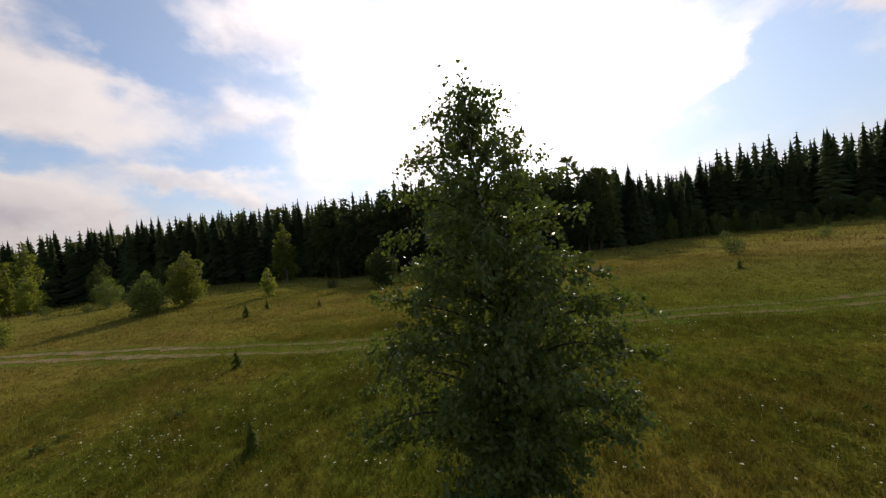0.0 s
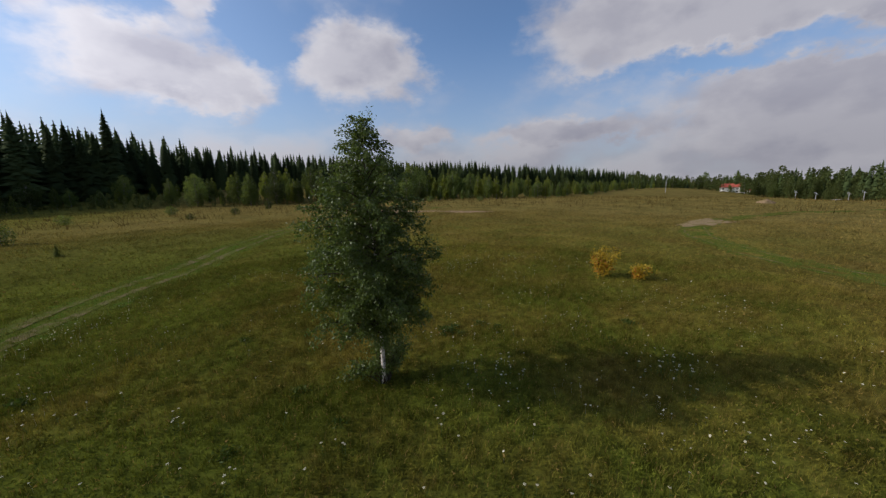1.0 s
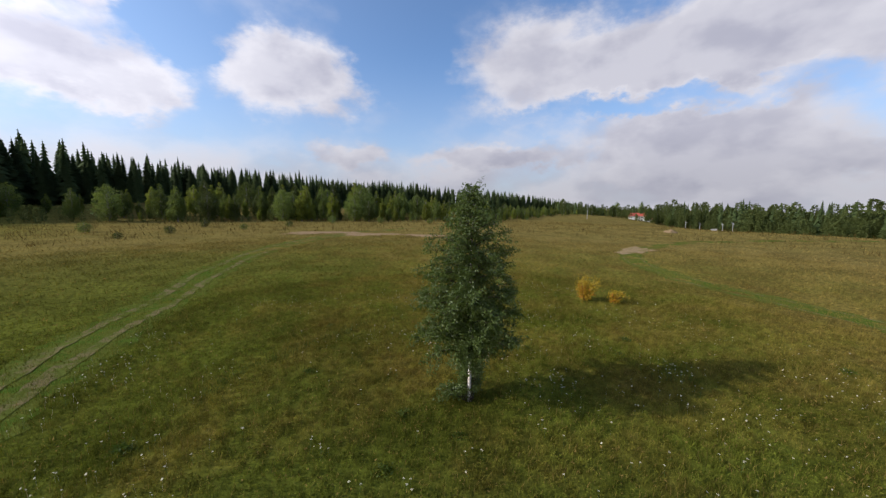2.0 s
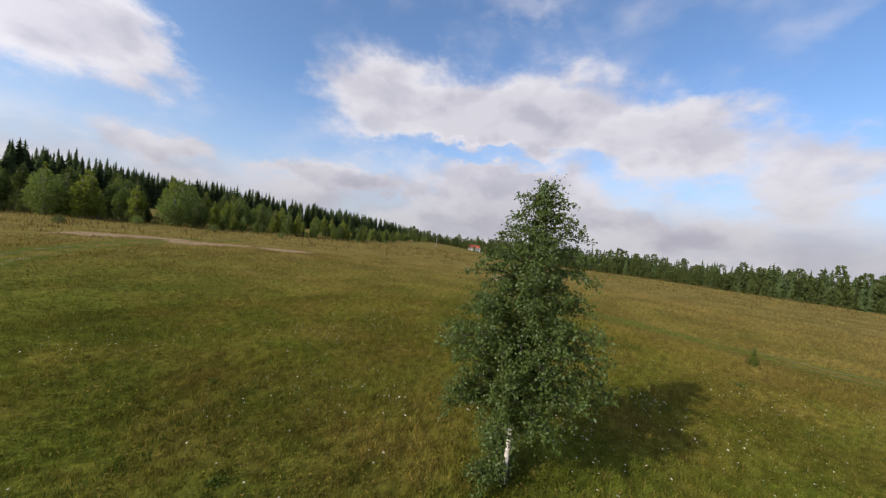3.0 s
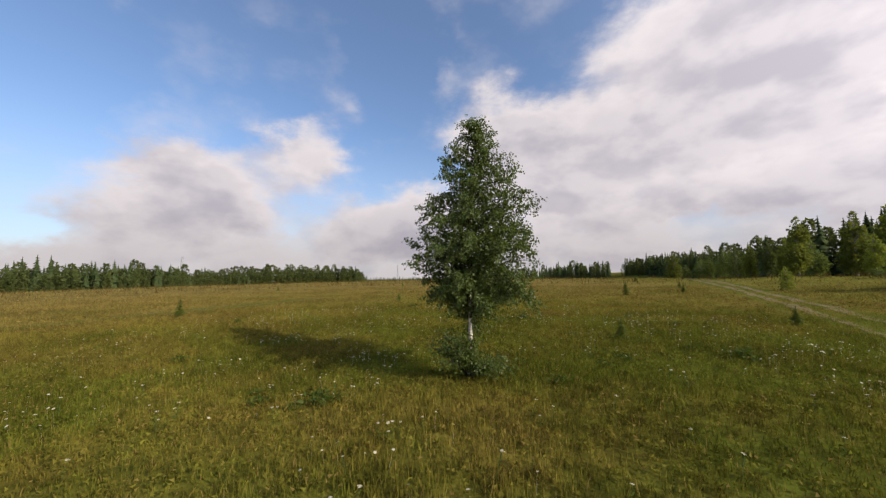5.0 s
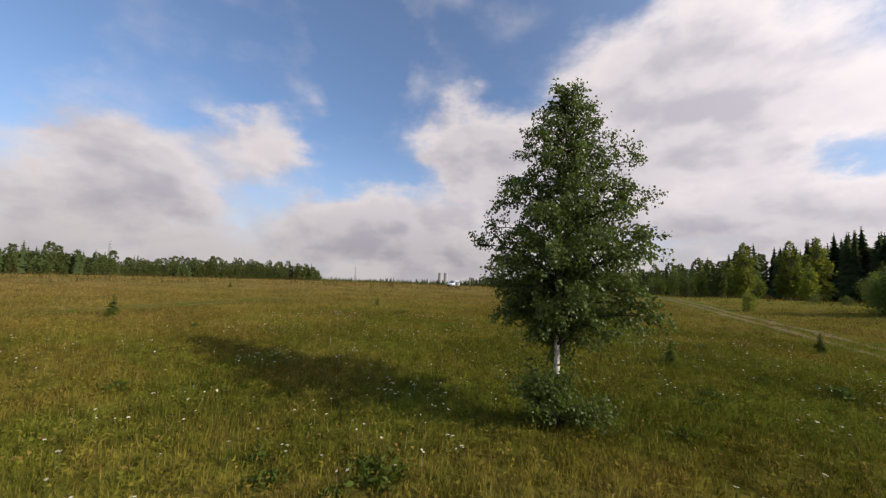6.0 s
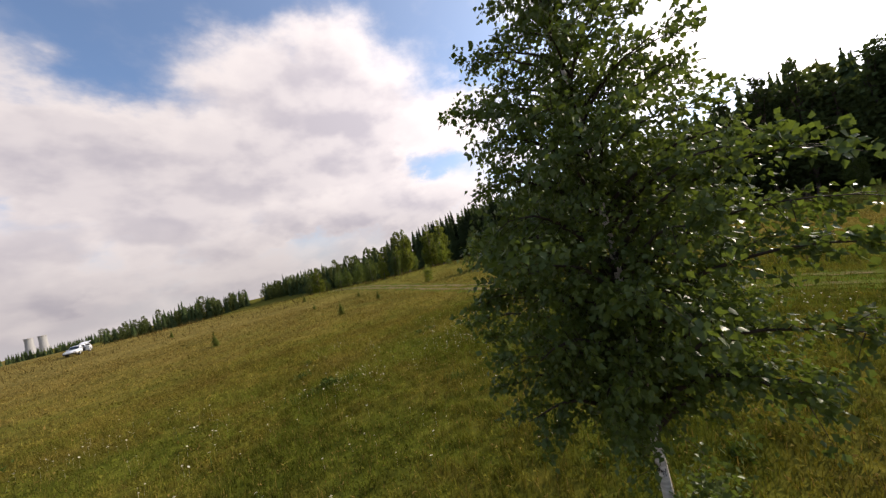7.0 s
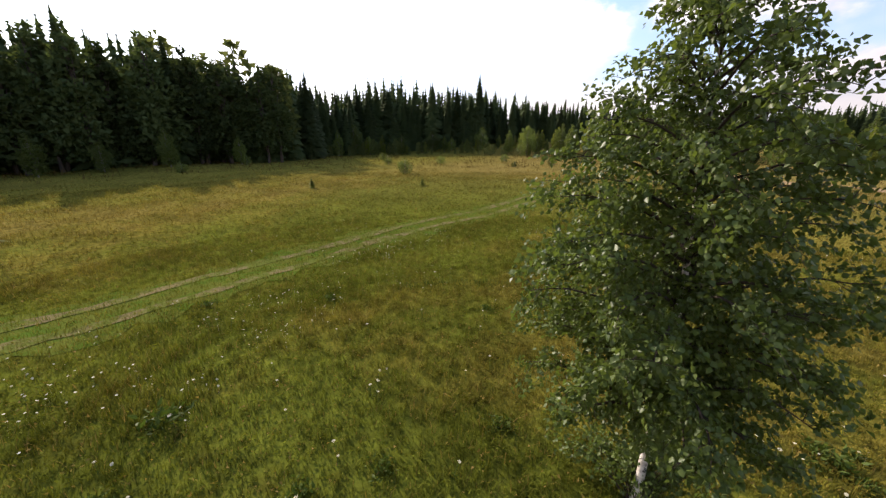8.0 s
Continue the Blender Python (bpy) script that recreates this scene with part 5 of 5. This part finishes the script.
def shed(x, y):
    root = thing("shed", pose(x, y, float(lie(x, y)), 0, 0, 12), "small weathered board shed near the poles", "shed")
    root.scale = (0.6, 0.6, 0.6)
    part("wall", slab("wall", 5.5, 3.5, 2.6, WEATHERED), root, "weathered board wall", pose(0, 0, 1.3))
    part("roof", slab("roof", 6.2, 4.2, 0.2, CONCRETE), root, "pale sheet roof", pose(0, 0, 2.75, 5, 0, 0))


shed(-197 * math.sin(radians(101.6)), 197 * math.cos(radians(101.6)))


def lattice_mast(x, y, tall, wide, turn):
    root = thing("lattice_mast", pose(x, y, float(lie(x, y)), 0, 0, turn), "thin grey lattice mast above distant trees", "mast", "lattice masts")
    legs = [(wide / 2, wide / 2), (-wide / 2, wide / 2), (-wide / 2, -wide / 2), (wide / 2, -wide / 2)]
    for lx, ly in legs:
        v, f = tube([(lx, ly, -1), (lx * 0.35, ly * 0.35, tall)], [wide * 0.09, wide * 0.06], 5)
        part("leg", solid("leg", v, f, METAL), root)
    steps = 9
    for i in range(steps):
        s0, s1 = 1 - 0.65 * i / steps, 1 - 0.65 * (i + 1) / steps
        for j in range(4):
            a, b = legs[j], legs[(j + 1) % 4]
            v, f = tube([(a[0] * s0, a[1] * s0, tall * i / steps), (b[0] * s1, b[1] * s1, tall * (i + 1) / steps)], [wide * 0.04] * 2, 4)
            part("brace", solid("brace", v, f, METAL), root)


lattice_mast(-90, 365, 19, 1.6, 20)
lattice_mast(-250, 255, 26, 2.2, 5)


def cooling_tower(x, y):
    root = thing("cooling_tower", pose(x, y, -50), "grey concrete cooling tower far beyond the woods", "cooling tower", "cooling towers")
    z = np.linspace(0, 76, 20)
    rad = 14.5 + 6.5 * ((z - 58) / 58) ** 2
    v, f = tube(np.stack([0 * z, 0 * z, z], -1), rad, 28)
    part("shell", solid("shell", v, f, CONCRETE, True), root, "curved grey concrete shell")
    v, f = tube(np.stack([0 * z[-2:], 0 * z[-2:], [74.0, 77.0]], -1), [15.8, 15.8], 28)
    part("rim", solid("rim", v, f, CONCRETE, True), root, "concrete rim")


cooling_tower(30, 2545)
cooling_tower(73, 2560)


# ---- grass, the nearest last ----
def blades(x, y, tall, wide, lean, turn, segs):
    """Bent blades as corners and triangles, one island each."""
    n = len(x)
    foot = np.stack([x, y, lie(x, y) - 0.01], -1)
    out = np.stack([np.cos(turn), np.sin(turn), 0 * turn], -1)
    side = np.stack([-np.sin(turn + 0.6), np.cos(turn + 0.6), 0 * turn], -1) * (wide / 2)[:, None]
    up = np.array([0, 0, 1.0])
    mid = foot + out * (lean * 0.30)[:, None] + up * (tall * 0.6)[:, None]
    tip = foot + out * lean[:, None] + up * tall[:, None]
    if segs == 2:
        v = np.stack([foot - side, foot + side, mid + side * 0.8, mid - side * 0.8, tip], 1)
        b = np.arange(n)[:, None] * 5
        return v.reshape(-1, 3), np.concatenate([b + [0, 1, 2], b + [0, 2, 3], b + [3, 2, 4]])
    v = np.stack([foot - side, foot + side, tip], 1)
    return v.reshape(-1, 3), np.arange(n)[:, None] * 3 + np.array([[0, 1, 2]])


def sward(name, inner, outer, tufts, per, tall, wide, segs, label, mat, seed, clear=1.4, spread=0.10):
    r = np.random.RandomState(seed)
    a, d = r.uniform(0, 6.283, tufts), np.sqrt(r.uniform(inner**2, outer**2, tufts))
    x, y = d * np.cos(a), d * np.sin(a)
    keep = np.ones(tufts, bool)
    for line, half in ((EAST, clear + 0.2), (WEST, clear)):
        gone = off_line(x, y, line) - 0.6 * ease(8, 22, y) * (x > 0)
        keep &= (gone > half + r.normal(0, 0.15, tufts)) | (r.uniform(size=tufts) < 0.05)
    keep &= (np.hypot(x, y) > 0.10) & grown(x, y)
    x, y = x[keep], y[keep]
    size = 0.72 + 0.55 * np.clip(np.sin(0.7 * x + 1.3 * np.sin(0.5 * y)) * np.sin(0.6 * y + 0.9) * 0.6 + 0.5 + r.normal(0, 0.22, len(x)), 0, 1.3)
    x, y, size = [np.repeat(q, per) for q in (x, y, size)]
    n = len(x)
    x, y = x + r.normal(0, spread, n), y + r.normal(0, spread, n)
    h = tall * size * r.uniform(0.45, 1.1, n)
    v, f = blades(x, y, h, wide * r.uniform(0.6, 1.2, n), h * np.abs(r.normal(0.45, 0.32, n)), r.uniform(0, 6.283, n), segs)
    tagged(new(name, solid(name, v, f, mat)), label, "grass", kind="stuff")


sward("far_grass", 36, 150, 44000, 4, 0.20, 0.13, 1, "tufts of meadow grass stretching to the woods", GRASS, 3, 1.6, 0.4)
sward("middle_grass", 18, 50, 46000, 8, 0.21, 0.027, 1, "thick late-summer meadow grass", GRASS, 2, 1.5, 0.22)
sward("near_grass", 9.5, 20, 40000, 9, 0.18, 0.016, 1, "thick late-summer meadow grass round the birch", GRASS, 10, 1.35, 0.12)
sward("near_grass", 0, 10, 19000, 8, 0.165, 0.013, 2, "thick late-summer meadow grass round the birch", GRASS, 1, 1.35, 0.09)
sward("dry_stalks", 0, 30, 3200, 3, 0.50, 0.007, 1, "scattered tall dry grass stalks", STRAW, 4, 1.4, 0.06)
sward("dry_weeds", 60, 118, 3600, 4, 0.95, 0.10, 1, "brown dry weeds at the edge of the meadow", STRAW, 6, 1.5, 0.6)


def herbs(inner, outer, clumps, per, size, lift, seed):
    """Low broad-leaved herbs between the grasses, in clumps."""
    r = np.random.RandomState(seed)
    a, d = r.uniform(0, 6.283, clumps), np.sqrt(r.uniform(inner**2, outer**2, clumps))
    x, y = d * np.cos(a), d * np.sin(a)
    keep = (off_line(x, y, EAST) > 1.85) & (off_line(x, y, WEST) > 1.4) & (d > 0.2) & grown(x, y)
    x, y = [np.repeat(q[keep], per) for q in (x, y)]
    n = len(x)
    x, y = x + r.normal(0, size * 2.0, n), y + r.normal(0, size * 2.0, n)
    at = np.stack([x, y, lie(x, y) + lift * r.uniform(0.1, 1.0, n)], -1)
    v, f = leaves(at, r.normal(0, 1, (n, 3)) * np.array([1, 1, 0.5]) + np.array([0, 0, 0.25]), size * r.uniform(0.6, 1.3, n), 0.6, folded=False)
    tagged(new("low_herbs", solid("low_herbs", v, f, GRASS)), "low broad-leaved herbs between the meadow grasses", "herbs", kind="stuff")


herbs(0, 11, 7000, 9, 0.065, 0.15, 61)
herbs(10.5, 22, 7500, 7, 0.09, 0.16, 62)
herbs(21, 55, 8000, 5, 0.16, 0.17, 63)


def small_flowers(count, reach, seed):
    """A scatter of tiny white and yellowish blooms on thin stalks, too many to count."""
    r = np.random.RandomState(seed)
    spots = r.uniform(-reach, reach, (70, 2))
    i = r.randint(0, 70, count)
    x, y = spots[i, 0] + r.normal(0, 0.9, count), spots[i, 1] + r.normal(0, 0.9, count)
    keep = (off_line(x, y, EAST) > 1.5) & (np.hypot(x, y) > 0.6)
    pieces = []
    a = np.arange(6) * np.pi / 3
    for px, py in zip(x[keep], y[keep]):
        z, h, s = float(lie(px, py)), r.uniform(0.16, 0.34), r.uniform(0.014, 0.026)
        tip = np.array([px + r.normal(0, 0.03), py + r.normal(0, 0.03), z + h])
        tilt = r.normal(0, 0.35, 2)
        ring = np.stack([s * np.cos(a), s * np.sin(a), s * (tilt[0] * np.cos(a) + tilt[1] * np.sin(a)) - 0.002], -1)
        v = np.concatenate([[tip + [0, 0, 0.006]], tip + ring, [[px - 0.002, py, z], [px + 0.002, py, z], tip]])
        f = np.array([[0, 1 + j, 1 + (j + 1) % 6] for j in range(6)] + [[7, 8, 9]])
        pieces.append((v, f))
    v, f = joined(pieces)
    tagged(new("small_flowers", solid("small_flowers", v, f, PETAL)), "countless tiny creamy white blooms among the grass", "flowers", kind="stuff")


small_flowers(1500, 15, 71)


def track_grass(line, count, half, ruts, seed):
    """Short grass on the crown and sides of a track, left out of its ruts."""
    r = np.random.RandomState(seed)
    run = np.gradient(line, axis=0)
    run /= np.linalg.norm(run, axis=1, keepdims=True)
    near = np.exp(-np.hypot(line[:, 0], line[:, 1]) / 22)
    i = r.choice(len(line), count, p=near / near.sum())
    aside = r.uniform(-half, half, count)
    bare = np.abs(np.abs(aside) - ruts) < 0.10 + 0.09 * np.sin(i * 0.31) + 0.05 * np.sin(i * 0.83) + 0.15 * ease(6, 22, line[i, 1]) * (line[i, 0] > 0)
    i, aside = i[~bare], aside[~bare]
    x = line[i, 0] - run[i, 1] * aside + r.normal(0, 0.2, len(i))
    y = line[i, 1] + run[i, 0] * aside + r.normal(0, 0.2, len(i))
    n = len(x)
    h = r.uniform(0.05, 0.13, n) * (0.8 + 0.5 * np.abs(aside) / half)
    v, f = blades(x, y, h + 0.02, r.uniform(0.010, 0.022, n), h * r.uniform(0, 0.6, n), r.uniform(0, 6.283, n), 1)
    tagged(new("track_grass", solid("track_grass", v, f, GRASS)), "short trodden grass on the farm track", "grass", kind="stuff")


def furrow(points, width, count, seed):
    """A line of taller dark growth along an old plough furrow."""
    r = np.random.RandomState(seed)
    line = curve(np.array(points, float), 0.1)
    i = r.randint(0, len(line), count)
    x, y = line[i, 0] + r.normal(0, width / 2, count), line[i, 1] + r.normal(0, width / 2, count)
    h = r.uniform(0.08, 0.26, count)
    v, f = blades(x, y, h, r.uniform(0.012, 0.026, count), h * r.uniform(0, 0.7, count), r.uniform(0, 6.283, count), 2)
    tagged(new("furrow_growth", solid("furrow_growth", v, f, WEED)), "dark coarse growth along an old furrow", "grass", kind="stuff")


furrow([(6.9, -5.0), (6.3, -5.7), (5.2, -6.5), (3.2, -7.2), (1.2, -7.7), (-0.6, -8.3)], 0.42, 620, 41)
furrow([(6.2, 4.0), (5.4, 4.7), (4.4, 5.4), (3.7, 5.8)], 0.34, 300, 42)
furrow([(3.4, 9.8), (2.6, 10.0), (1.6, 10.2)], 0.40, 260, 43)


def sand_heap(x, y, wide, high):
    """A low heap tipped in the meadow."""
    a = np.arange(28) * 2 * np.pi / 28
    rows = []
    for f in (0.0, 0.3, 0.55, 0.8, 1.0):
        rad = wide / 2 * f * (1 + 0.14 * np.sin(3 * a) + 0.08 * np.sin(5 * a + 1))
        px, py = x + rad * np.cos(a), y + 0.7 * rad * np.sin(a)
        rows.append(np.stack([px, py, lie(px, py) + high * (1 - f) ** 0.8 * (1 + 0.1 * np.sin(4 * a)) - 0.03], -1))
    v = np.stack(rows)
    i, j = np.meshgrid(np.arange(4), np.arange(28), indexing="ij")
    k = (j + 1) % 28
    q = np.stack([i * 28 + j, (i + 1) * 28 + j, (i + 1) * 28 + k, i * 28 + k], -1).reshape(-1, 4)
    tagged(new("sand_heap", solid("sand_heap", v, q, SAND, True)), "low heap of pale sand in the open meadow", "sand heap")


sand_heap(-84, -22, 4.0, 0.8)
track_grass(EAST, 60000, 1.55, 0.725, 8)
track_grass(WEST, 16000, 1.3, 0.75, 9)
